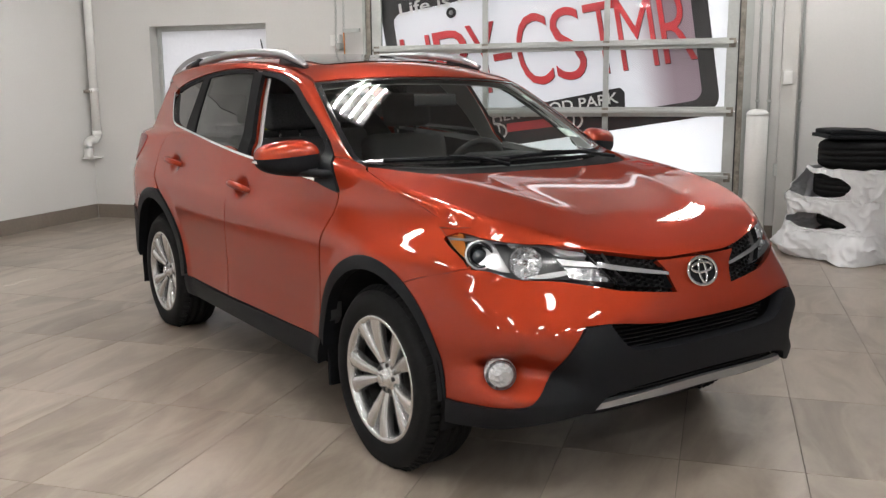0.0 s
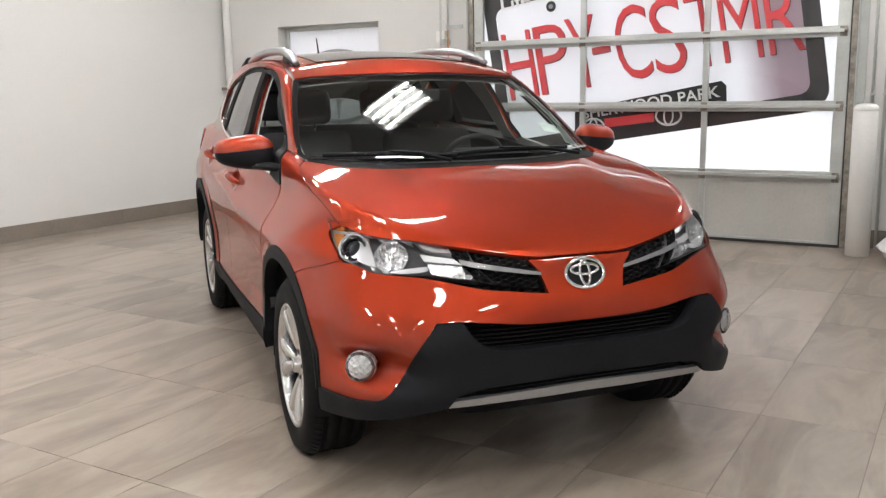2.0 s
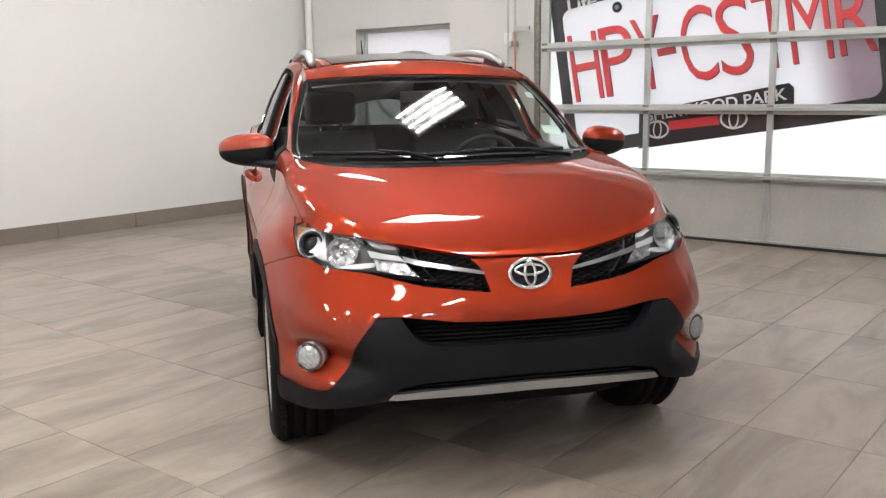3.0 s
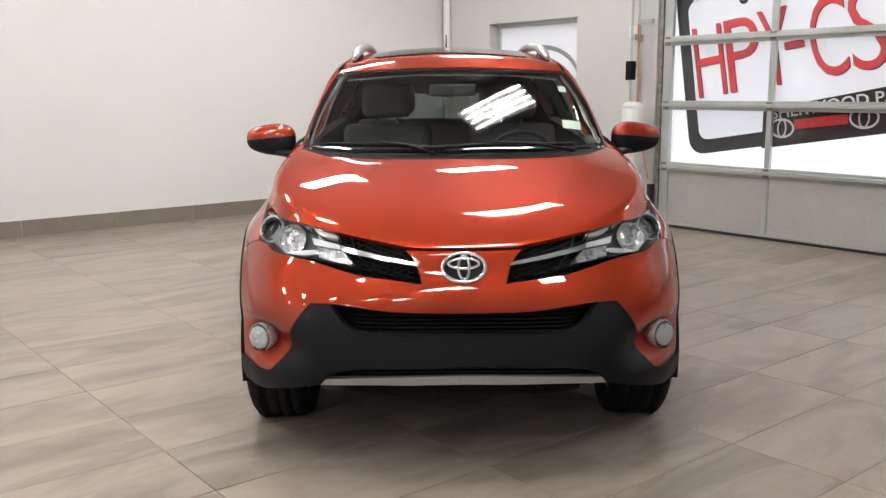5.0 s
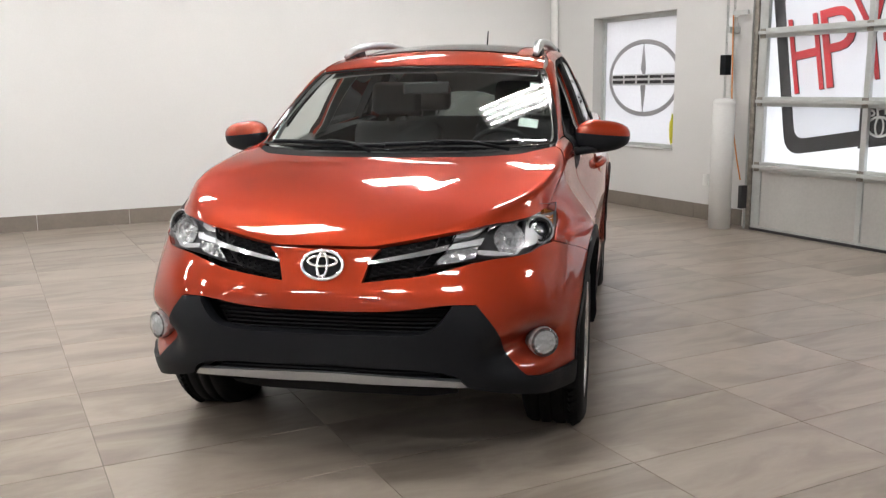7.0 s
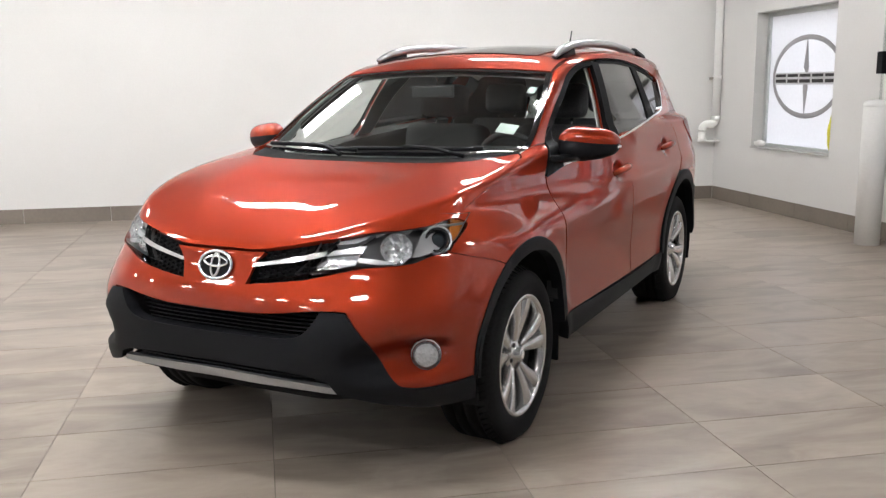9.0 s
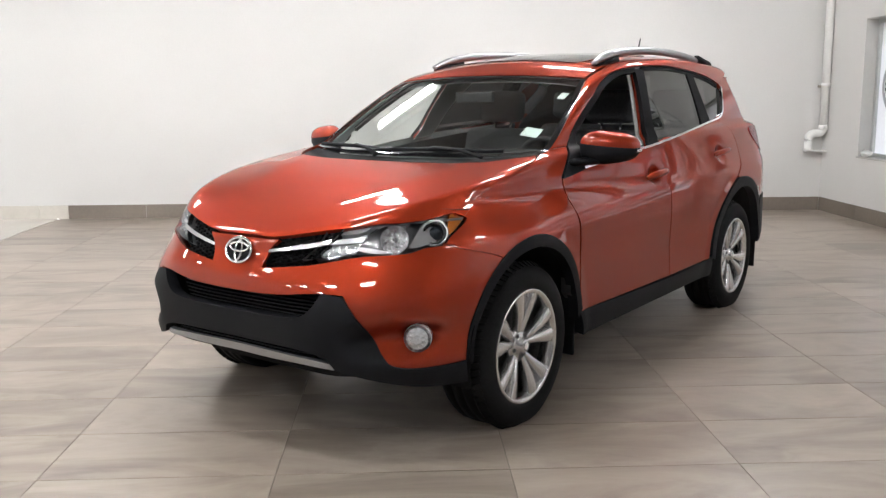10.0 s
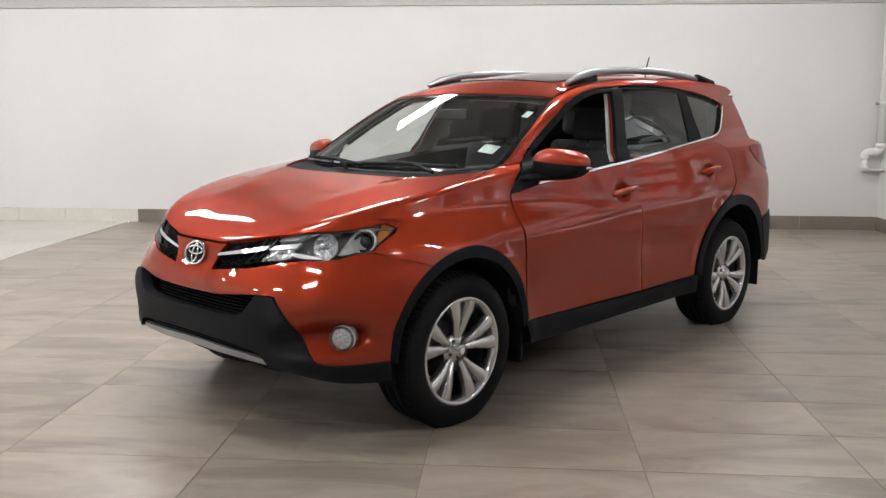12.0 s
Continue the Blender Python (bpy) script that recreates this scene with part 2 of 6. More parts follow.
def fade_print():
    """Printed white that turns mauve towards the plate's two ends."""
    m = material("ink_fade", (0.84, 0.84, 0.86), rough=0.5)
    nt = m.node_tree
    co = nt.nodes.new("ShaderNodeTexCoord")
    mp = nt.nodes.new("ShaderNodeMapping")
    mp.inputs["Rotation"].default_value = (0, radians(9), 0)
    mp.inputs["Location"].default_value = (0.06, 0, 0)
    nt.links.new(co.outputs["Object"], mp.inputs["Vector"])
    sep = nt.nodes.new("ShaderNodeSeparateXYZ")
    nt.links.new(mp.outputs[0], sep.inputs[0])
    size = nt.nodes.new("ShaderNodeMath")
    size.operation = "ABSOLUTE"
    nt.links.new(sep.outputs[0], size.inputs[0])
    ramp = nt.nodes.new("ShaderNodeValToRGB")
    e = ramp.color_ramp.elements
    e[0].position, e[0].color = 0.78, (0.84, 0.84, 0.86, 1)
    e[1].position, e[1].color = 1.0, (0.46, 0.38, 0.42, 1)
    half = nt.nodes.new("ShaderNodeMath")
    half.operation = "DIVIDE"
    half.inputs[1].default_value = 1.5
    nt.links.new(size.outputs[0], half.inputs[0])
    nt.links.new(half.outputs[0], ramp.inputs[0])
    nt.links.new(ramp.outputs[0], nt.nodes["Principled BSDF"].inputs["Base Color"])
    return m


M["ink_fade"] = fade_print()
let_light_through(M["ink_fade"], 0.5)
M["bag"] = material("plastic_bag", (0.86, 0.865, 0.88), rough=0.28, stain=0.03, stain_scale=6, bump=0.3, bump_scale=40)
let_light_through(M["bag"], 0.15)


# ---- mesh helpers ----
def part(name, bm, mat, parent=None, label="", smooth=True, normals=None):
    me = bpy.data.meshes.new(name)
    bm.to_mesh(me)
    bm.free()
    for mm in mat if isinstance(mat, list) else [mat]:
        me.materials.append(mm)
    for p in me.polygons:
        p.use_smooth = smooth
    ob = new(name, me)
    if parent is not None:
        ob.parent = parent
    if label:
        tagged(ob, label)
    return ob


def empty(name, m, label, category, group="", kind=""):
    ob = new(name)
    ob.matrix_world = m
    ob.empty_display_size = 0.1
    return tagged(ob, label, category, group, kind)


def box(bm, lo, hi, bevel=0.0, m=None):
    r = bmesh.ops.create_cube(bm, size=1)
    c = [(a + b) / 2 for a, b in zip(lo, hi)]
    d = [b - a for a, b in zip(lo, hi)]
    bmesh.ops.scale(bm, vec=d, verts=r["verts"])
    bmesh.ops.translate(bm, vec=c, verts=r["verts"])
    vs = r["verts"]
    if bevel > 0:
        es = list({e for v in vs for e in v.link_edges})
        r2 = bmesh.ops.bevel(bm, geom=es, offset=bevel, segments=2, affect="EDGES", profile=0.6)
        vs = list({v for f in r2["faces"] for v in f.verts} | {v for v in vs if v.is_valid})
    if m is not None:
        bmesh.ops.transform(bm, matrix=m, verts=vs)
    return vs


def lathe(bm, profile, m=None, n=32, closed=False):
    """Turns (radius, height) rows round the z axis."""
    rings = []
    for r, h in profile:
        rings.append([bm.verts.new((r * math.cos(2 * math.pi * k / n), r * math.sin(2 * math.pi * k / n), h)) for k in range(n)])
    for a, b in zip(rings, rings[1:] + rings[:1] if closed else rings[1:]):
        for k in range(n):
            bm.faces.new((a[k], a[(k + 1) % n], b[(k + 1) % n], b[k]))
    if not closed:
        for ring, flip in ((rings[0], True), (rings[-1], False)):
            if abs(profile[0 if flip else -1][0]) > 1e-6:
                bm.faces.new(ring[::-1] if flip else ring)
    vs = [v for ring in rings for v in ring]
    if m is not None:
        bmesh.ops.transform(bm, matrix=m, verts=vs)
    bmesh.ops.remove_doubles(bm, verts=vs, dist=1e-5)


def sweep(bm, pts, radius, n=10, flat=1.0, up=(0, 0, 1)):
    """A tube along points; radius may be a list; flat squeezes it along up."""
    pts = [Vector(p) for p in pts]
    rad = radius if isinstance(radius, (list, tuple)) else [radius] * len(pts)
    rings = []
    for i, p in enumerate(pts):
        d = (pts[min(i + 1, len(pts) - 1)] - pts[max(i - 1, 0)]).normalized()
        s = d.cross(Vector(up))
        if s.length < 1e-4:
            s = d.cross(Vector((1, 0, 0)))
        s.normalize()
        t = s.cross(d)
        rings.append([bm.verts.new(p + s * rad[i] * math.cos(a) + t * rad[i] * flat * math.sin(a)) for a in (2 * math.pi * k / n for k in range(n))])
    for a, b in zip(rings, rings[1:]):
        for k in range(n):
            bm.faces.new((a[k], a[(k + 1) % n], b[(k + 1) % n], b[k]))
    bm.faces.new(rings[0][::-1])
    bm.faces.new(rings[-1])


def spline(pts, sub=6, closed=False):
    """A smooth line through points; a point given twice stays a sharp corner."""
    P = [np.array(p, float) for p in pts]
    n = len(P)
    out = []
    for i in range(n if closed else n - 1):
        a, b = P[i], P[(i + 1) % n]
        if np.linalg.norm(b - a) < 1e-6:
            continue
        p0 = P[(i - 1) % n] if closed or i > 0 else a
        p3 = P[(i + 2) % n] if closed or i + 2 < n else b
        l = np.linalg.norm(b - a)
        t1 = (b - p0) * l / max(np.linalg.norm(b - a) + np.linalg.norm(a - p0), 1e-6) if np.linalg.norm(a - p0) > 1e-6 else (b - a)
        t2 = (p3 - a) * l / max(np.linalg.norm(b - a) + np.linalg.norm(p3 - b), 1e-6) if np.linalg.norm(p3 - b) > 1e-6 else (b - a)
        for k in range(sub):
            s = k / sub
            out.append((2 * s**3 - 3 * s**2 + 1) * a + (s**3 - 2 * s**2 + s) * t1 + (3 * s**2 - 2 * s**3) * b + (s**3 - s**2) * t2)
    if not closed:
        out.append(P[-1])
    return np.array(out)


# ---- the room ----
WEST, NORTH, EAST, SOUTH, TOP = -6.78, 8.88, 5.3, -7.5, 3.75


def setting(name, bm, mat, label="", smooth=False):
    ob = part(name, bm, mat, smooth=smooth)
    return tagged(ob, label or name.replace("_", " "), name.split("_")[0], kind="structure")


def build_room():
    bm = bmesh.new()
    box(bm, (WEST, -0.08, -0.12), (EAST, NORTH, -0.0035))
    floor = setting("floor", bm, M["grout"], "taupe porcelain tiled showroom floor with narrow joints")
    # pale floor to the south, with square joints
    bm = bmesh.new()
    box(bm, (WEST, SOUTH, -0.12), (EAST, -0.083, -0.004))
    x = WEST + 0.002
    while x < EAST:
        y = -0.086
        while y > SOUTH:
            box(bm, (x, max(y - 0.597, SOUTH), -0.005), (min(x + 0.597, EAST), y, 0.0))
            y -= 0.6
        x += 0.6
    setting("floor_south", bm, M["pale_floor"], "pale cream tiled floor of the adjoining area")
    bm = bmesh.new()
    box(bm, (WEST - 0.2, SOUTH - 0.2, 0), (WEST, NORTH + 0.2, 2.57))
    setting("wall_west", bm, M["wall"], "plain off-white painted wall")
    bm = bmesh.new()
    box(bm, (WEST - 0.2, SOUTH - 0.2, 2.572), (WEST + 0.03, NORTH + 0.2, TOP), 0.004)
    setting("trim_bulkhead", bm, M["bulkhead"], "grey painted bulkhead above the off-white wall")
    # north wall with a window opening and the big door's opening
    bm = bmesh.new()
    wx0, wx1, wz0, wz1 = -5.93, -4.49, 0.68, 2.16
    gx0, gx1, gz = -3.24, 0.31, 3.3
    n0, n1 = NORTH, NORTH + 0.3
    for lo, hi in (((WEST, n0, 0), (wx0, n1, TOP)), ((wx0, n0, 0), (wx1, n1, wz0)), ((wx0, n0, wz1), (wx1, n1, TOP)), ((wx1, n0, 0), (gx0, n1, TOP)), ((gx0, n0, gz), (gx1, n1, TOP)), ((gx1, n0, 0), (2.3, n1, TOP))):
        box(bm, lo, hi)
    bmesh.ops.remove_doubles(bm, verts=bm.verts[:], dist=1e-4)
    setting("wall_north", bm, M["wall"], "off-white painted wall with a window and an overhead door")
    # east and northeast walls are unseen, kept dark to dim the car's left side
    for name, lo, hi in (("wall_east", (EAST, SOUTH - 0.2, 0), (EAST + 0.2, NORTH + 0.3, TOP)), ("wall_northeast", (2.303, NORTH, 0), (EAST, NORTH + 0.3, TOP)), ("wall_south", (WEST, SOUTH - 0.2, 0), (EAST, SOUTH, TOP))):
        bm = bmesh.new()
        box(bm, lo, hi)
        setting(name, bm, M["wall"] if name == "wall_south" else M["partition"], "plain off-white painted wall" if name == "wall_south" else "plain dark wall added out of view to darken the car's side")
    bm = bmesh.new()
    box(bm, (WEST - 0.2, SOUTH - 0.2, TOP), (EAST + 0.2, NORTH + 0.3, TOP + 0.15))
    x = WEST + 0.9
    while x < EAST:
        box(bm, (x - 0.06, SOUTH, TOP - 0.16), (x + 0.06, NORTH, TOP - 0.002))
        x += 1.8
    setting("ceiling", bm, M["ceiling"], "dark grey painted ceiling with joists")
    # skirting of tile lengths
    lengths = [("west", y, min(y + 0.88, NORTH - 0.012)) for y in np.arange(0.05, NORTH - 0.05, 0.885)]
    lengths += [("north", x, min(x + 0.88, -3.45)) for x in np.arange(WEST + 0.014, -3.5, 0.885)]
    lengths += [("north", x, min(x + 0.88, EAST)) for x in np.arange(0.50, EAST - 0.1, 0.885)]
    groups = {"west": new("baseboard_west"), "north": new("baseboard_north")}
    for key, ob in groups.items():
        tagged(ob, "taupe tile skirting along the wall", "baseboard", kind="structure")
    for side, a, b in lengths:
        bm = bmesh.new()
        if side == "west":
            box(bm, (WEST - 0.004, a, 0.0), (WEST + 0.011, b, 0.158), 0.002)
        else:
            box(bm, (a, NORTH - 0.011, 0.0), (b, NORTH + 0.004, 0.158), 0.002)
        part("skirting_tile", bm, M["skirting"], groups[side], smooth=False)
    bm = bmesh.new()
    for y in np.arange(SOUTH + 0.02, 0.0, 0.6):
        box(bm, (WEST - 0.004, y, 0.0), (WEST + 0.011, min(y + 0.596, 0.046), 0.158), 0.002)
    setting("baseboard_south", bm, M["pale_floor"], "pale tile skirting along the wall")
    return floor


FLOOR = build_room()


def ceiling_light(x, y, first=None):
    """A four-tube fluorescent fixture hung under the ceiling."""
    m = pose(x, y, LAMP_Z, 0, 0, LAMP_TURN)
    if first is not None:
        return copy_thing(first, m)
    root = empty("ceiling_light", m, "white four-tube fluorescent fixture hung under the ceiling", "ceiling light", "ceiling lights")
    bm = bmesh.new()
    box(bm, (-0.43, -0.18, 0.03), (0.43, 0.18, 0.07), 0.006)
    part("housing", bm, M["white"], root, smooth=False)
    for k in range(4):
        bm = bmesh.new()
        sweep(bm, [(-0.40, (k - 1.5) * 0.086, 0.008), (0.40, (k - 1.5) * 0.086, 0.008)], 0.0115, 8)
        part("tube", bm, M["tube"], root, "glowing fluorescent tube")
    for s in (-1, 1):
        bm = bmesh.new()
        sweep(bm, [(s * 0.35, 0, 0.07), (s * 0.35, 0, TOP - LAMP_Z)], 0.004, 6)
        part("hanger", bm, M["galv"], root)
    return root


LAMP_Z, LAMP_TURN = 3.42, 90.0
first = None
# unseen fixtures at y 7.2 and 7.9 are added to brighten the north end
for lx, rows in ((-4.2, (-5.2, -2.2, 0.75, 3.1, 5.45, 7.2)), (-1.72, (-5.2, -2.2, 0.75, 3.1, 5.45)), (0.7, (-5.2, -2.2, 0.75, 3.1, 7.9)), (3.15, (-5.2, -2.2, 0.75, 3.1)), (2.9, (7.9,)), (4.8, (-2.2,))):
    for ly in rows:
        made = ceiling_light(lx, ly, first)
        first = first or made

@functools.lru_cache(maxsize=None)
def rounded_table(table, r):
    """The table's line with its corners rounded over about r."""
    xs, ys = zip(*sorted(table))
    x = np.arange(xs[0] - 4 * r, xs[-1] + 4 * r, 0.002)
    k = np.exp(-0.5 * (np.arange(-3 * r, 3 * r + 1e-6, 0.002) / (0.6 * r)) ** 2)
    y = np.interp(x, xs, ys)
    pad = len(k) // 2
    y2 = np.convolve(np.pad(y, pad, mode="edge"), k / k.sum(), mode="same")[pad:-pad]
    return x, y2


def smooth_prof(x, table, r):
    return np.interp(x, *rounded_table(tuple(table), r))


def smax(a, b, k):
    h = np.clip(0.5 + 0.5 * (a - b) / k, 0, 1)
    return b + (a - b) * h + k * h * (1 - h)


HALF_WIDTH = [(0.1, 0.78), (0.2, 0.82), (0.28, 0.858), (0.36, 0.876), (0.45, 0.874), (0.55, 0.874), (0.66, 0.884), (0.76, 0.892), (0.86, 0.890), (0.895, 0.884), (0.93, 0.868), (0.98, 0.852), (1.05, 0.836), (1.12, 0.816), (1.2, 0.79)]
NOSE = [(0.15, 0.62), (0.25, 0.69), (0.32, 0.735), (0.40, 0.762), (0.55, 0.775), (0.64, 0.774), (0.68, 0.767), (0.72, 0.751), (0.76, 0.729), (0.80, 0.716), (0.86, 0.704), (0.92, 0.692), (1.0, 0.675)]
BLUNT = [(0.28, 3.6), (0.36, 3.7), (0.46, 3.8), (0.58, 3.7), (0.70, 3.0), (0.9, 2.5), (1.1, 2.6)]
TAIL = [(0.2, -3.58), (0.35, -3.70), (0.6, -3.71), (0.72, -3.63), (0.8, -3.61), (1.1, -3.57), (1.3, -3.54)]
HOOD = [(-1.5, 1.2), (-0.9, 1.16), (-0.5, 1.125), (-0.25, 1.095), (0.0, 1.058), (0.2, 1.0185), (0.45, 0.96), (0.6, 0.91), (0.70, 0.856), (0.8, 0.78)]
ROOF = [(-3.5, 1.575), (-3.1, 1.632), (-2.6, 1.657), (-2.1, 1.655), (-1.7, 1.638), (-1.3, 1.592), (-1.0, 1.525), (-0.6, 1.36)]
GLASS = [(0.9, 0.86), (1.0, 0.842), (1.1, 0.818), (1.2, 0.786), (1.3, 0.747), (1.4, 0.702), (1.5, 0.650), (1.6, 0.59)]


def ease(x):
    x = np.clip(x, 0, 1)
    return x * x * (3 - 2 * x)


def body_field(p):
    """Below zero inside the car's outer skin. p: rows of u forward, v left, w up."""
    u, v, w = p[:, 0], np.abs(p[:, 1]), p[:, 2]
    # body side: a crease that rises rearwards, upper part drawn in towards the front
    side_w = w - 0.034 * np.clip(-u - 1.5, -1.2, 1.4)
    b = smooth_prof(side_w, HALF_WIDTH, 0.025)
    b = b * (1 - 0.066 * ease((w - 0.80) / 0.20) * ease((u + 1.6) / 1.5)) * (1 - 0.008 * ((u + 1.5) / 1.5) ** 2)
    for cu, reach, rise in ((-0.08, 0.50, 0.014), (-2.72, 0.55, 0.012)):
        away = np.hypot(u - cu, w - 0.334)
        b = b + rise * ease((reach + 0.05 - away) / 0.11) * ease((1.02 - w) / 0.2)
    n = smooth_prof(w, BLUNT, 0.08)
    nose = smooth_prof(w, NOSE, 0.03) + 0.25
    tail = 2.75 - (-smooth_prof(w, TAIL, 0.05)) * 1.0
    x = np.clip((u + 0.25) / nose, 0, None)
    y = np.clip((-2.75 - u) / (-tail), 0, None)
    ring = ((v / b) ** n + x ** n + 1e-9) ** (1 / n) - 1
    ring_back = ((v / b) ** 4.2 + y ** 4.2 + 1e-9) ** (1 / 4.2) - 1
    side = np.where(u > -1.5, ring * np.where(x > 0, 0.9, b), ring_back * 0.8)
    top = (w - smooth_prof(u, HOOD, 0.13) - 0.008 * (v / 0.62) ** 2 * np.clip((0.75 - u) / 0.3, 0, 1) + 0.026 * (v / 0.8) ** 6) * 0.95
    fold = 0.58 - 0.33 * (u + 0.35)
    top = top - 0.005 * np.exp(-((v - fold) / 0.10) ** 2) * np.clip((0.62 - u) / 0.3, 0, 1)
    lower = smax(side, top, 0.03)
    for cu, cw in ((-1.39, 0.963), (-2.40, 1.021)):
        lower = lower + 0.020 * np.exp(-(((u - cu) / 0.062) ** 2 + ((w - cw) / 0.043) ** 2) ** 2)
    lower = lower + 0.072 * np.exp(-((v - 0.70) / 0.085) ** 2 - ((w - 0.490) / 0.062) ** 2) * (u > 0.2)
    lower = lower + 0.03 * np.exp(-((v - 0.605) / 0.05) ** 2 - ((w - 0.478) / 0.045) ** 2) * (u > 0.2)
    screen = (u + 0.285 + (w - 1.09) * 1.9 + 0.27 * v ** 2 - 0.45 * np.clip((w - 1.09) * (1.55 - w), -0.1, 1)) * 0.47
    taper = 1 - 0.110 * np.clip((u + 1.7) / 1.1, 0, 2) ** 1.15 - 0.07 * np.clip(-2.0 - u, 0, 2) ** 1.5
    glass = (v - smooth_prof(w, GLASS, 0.05) * taper) * 0.87
    roof = w - smooth_prof(u, ROOF, 0.12) + 0.016 + 0.15 * v ** 2
    back = (-u - 3.58 + (w - 1.1) * 0.5 + 0.40 * v ** 2 + 0.055 * ease((w - 1.10) / 0.10) * ease((1.497 - w) / 0.03)) * 0.85
    cabin = smax(smax(smax(glass, screen, 0.022), smax(roof, back, 0.03), 0.03), 0.95 - w, 0.02)
    return -smax(-lower, -cabin, 0.02)


def nearest_skin(p):
    """The nearest places on the skin."""
    p = np.array(p, float)
    for k in range(6):
        f = body_field(p)
        g = np.stack([body_field(p + d) - body_field(p - d) for d in np.eye(3) * 0.008], 1) / 0.008
        p = p - g * (f / np.maximum((g * g).sum(1), 0.05))[:, None]
    return p


def to_skin(points, way, inset=0.0, reach=0.6):
    """Moves points along way until they meet the skin, from outside."""
    p = np.array(points, float)
    d = np.array(way, float)
    d = np.broadcast_to(d / np.linalg.norm(d, axis=-1, keepdims=True), p.shape)
    t0 = np.full(len(p), -reach)
    hit = np.full(len(p), np.nan)
    step = 0.02
    f0 = body_field(p + d * t0[:, None]) + inset
    for k in range(int(2 * reach / step)):
        t1 = t0 + step
        f1 = body_field(p + d * t1[:, None]) + inset
        cross = np.isnan(hit) & (f0 > 0) & (f1 <= 0)
        hit[cross] = (t0 + step * f0 / np.where(cross, f0 - f1, 1))[cross]
        t0, f0 = t1, f1
    hit = np.where(np.isnan(hit), 0.0, hit)
    for k in range(3):
        f = body_field(p + d * hit[:, None]) + inset
        g = (body_field(p + d * (hit + 1e-3)[:, None]) + inset - f) / 1e-3
        hit = hit - np.where(np.abs(g) > 0.15, f / np.where(np.abs(g) > 0.15, g, 1), 0)
    return p + d * hit[:, None]


# ---- the car ----
CAR = Matrix.Translation((-0.416, 3.721, 0)) @ Matrix.Rotation(math.atan2(-0.624, 0.782), 4, "Z")
car = empty("car", CAR, "metallic orange compact SUV with black cladding, parked on the tiles", "car")
AXLE_F, AXLE_R, HUB_W = -0.079, -2.715, 0.334


def field_normals(p):
    g = np.stack([body_field(p + d) - body_field(p - d) for d in np.eye(3) * 0.008], 1)
    return g / np.maximum(np.linalg.norm(g, axis=1, keepdims=True), 1e-9)


def finish(name, bm, skin, depth, mat, parent, label, offset=0.0):
    """skin: an array of vertex places on the body; gives the panel a folded-in rim and the body's own normals."""
    nrm = field_normals(skin)
    bm.verts.ensure_lookup_table()
    for v, p in zip(bm.verts, skin):
        v.co = p
    me = bpy.data.meshes.new(name)
    skin_faces = [tuple(v.index for v in f.verts) for f in bm.faces]
    edges = {}
    for f in skin_faces:
        for a, b in zip(f, f[1:] + f[:1]):
            edges[(a, b)] = edges.get((a, b), 0) + 1
    rim = [(a, b) for a, b in edges if (b, a) not in edges]
    # keep faces turned outward
    flip = 0.0
    for f in skin_faces:
        q = skin[list(f)]
        flip += float(np.cross(q, np.roll(q, -1, 0)).sum(0) @ nrm[f[0]])
    flip = flip < 0
    verts = [tuple(p) for p in skin]
    inner = {}
    for a, b in rim:
        for k in (a, b):
            if k not in inner:
                inner[k] = len(verts)
                verts.append(tuple(skin[k] - nrm[k] * depth))
    faces = list(skin_faces) + [(b, a, inner[a], inner[b]) for a, b in rim]
    if flip:
        faces = [f[::-1] for f in faces]
    me.from_pydata(verts, [], faces)
    me.materials.append(mat)
    me.update()
    for p in me.polygons:
        p.use_smooth = p.index < len(skin_faces)
    loops = []
    for p in me.polygons:
        for v in p.vertices:
            loops.append(tuple(nrm[v]) if p.index < len(skin_faces) else tuple(p.normal))
    me.normals_split_custom_set(loops)
    bm.free()
    ob = new(name, me)
    ob.parent = parent
    if label:
        tagged(ob, label)
    return ob


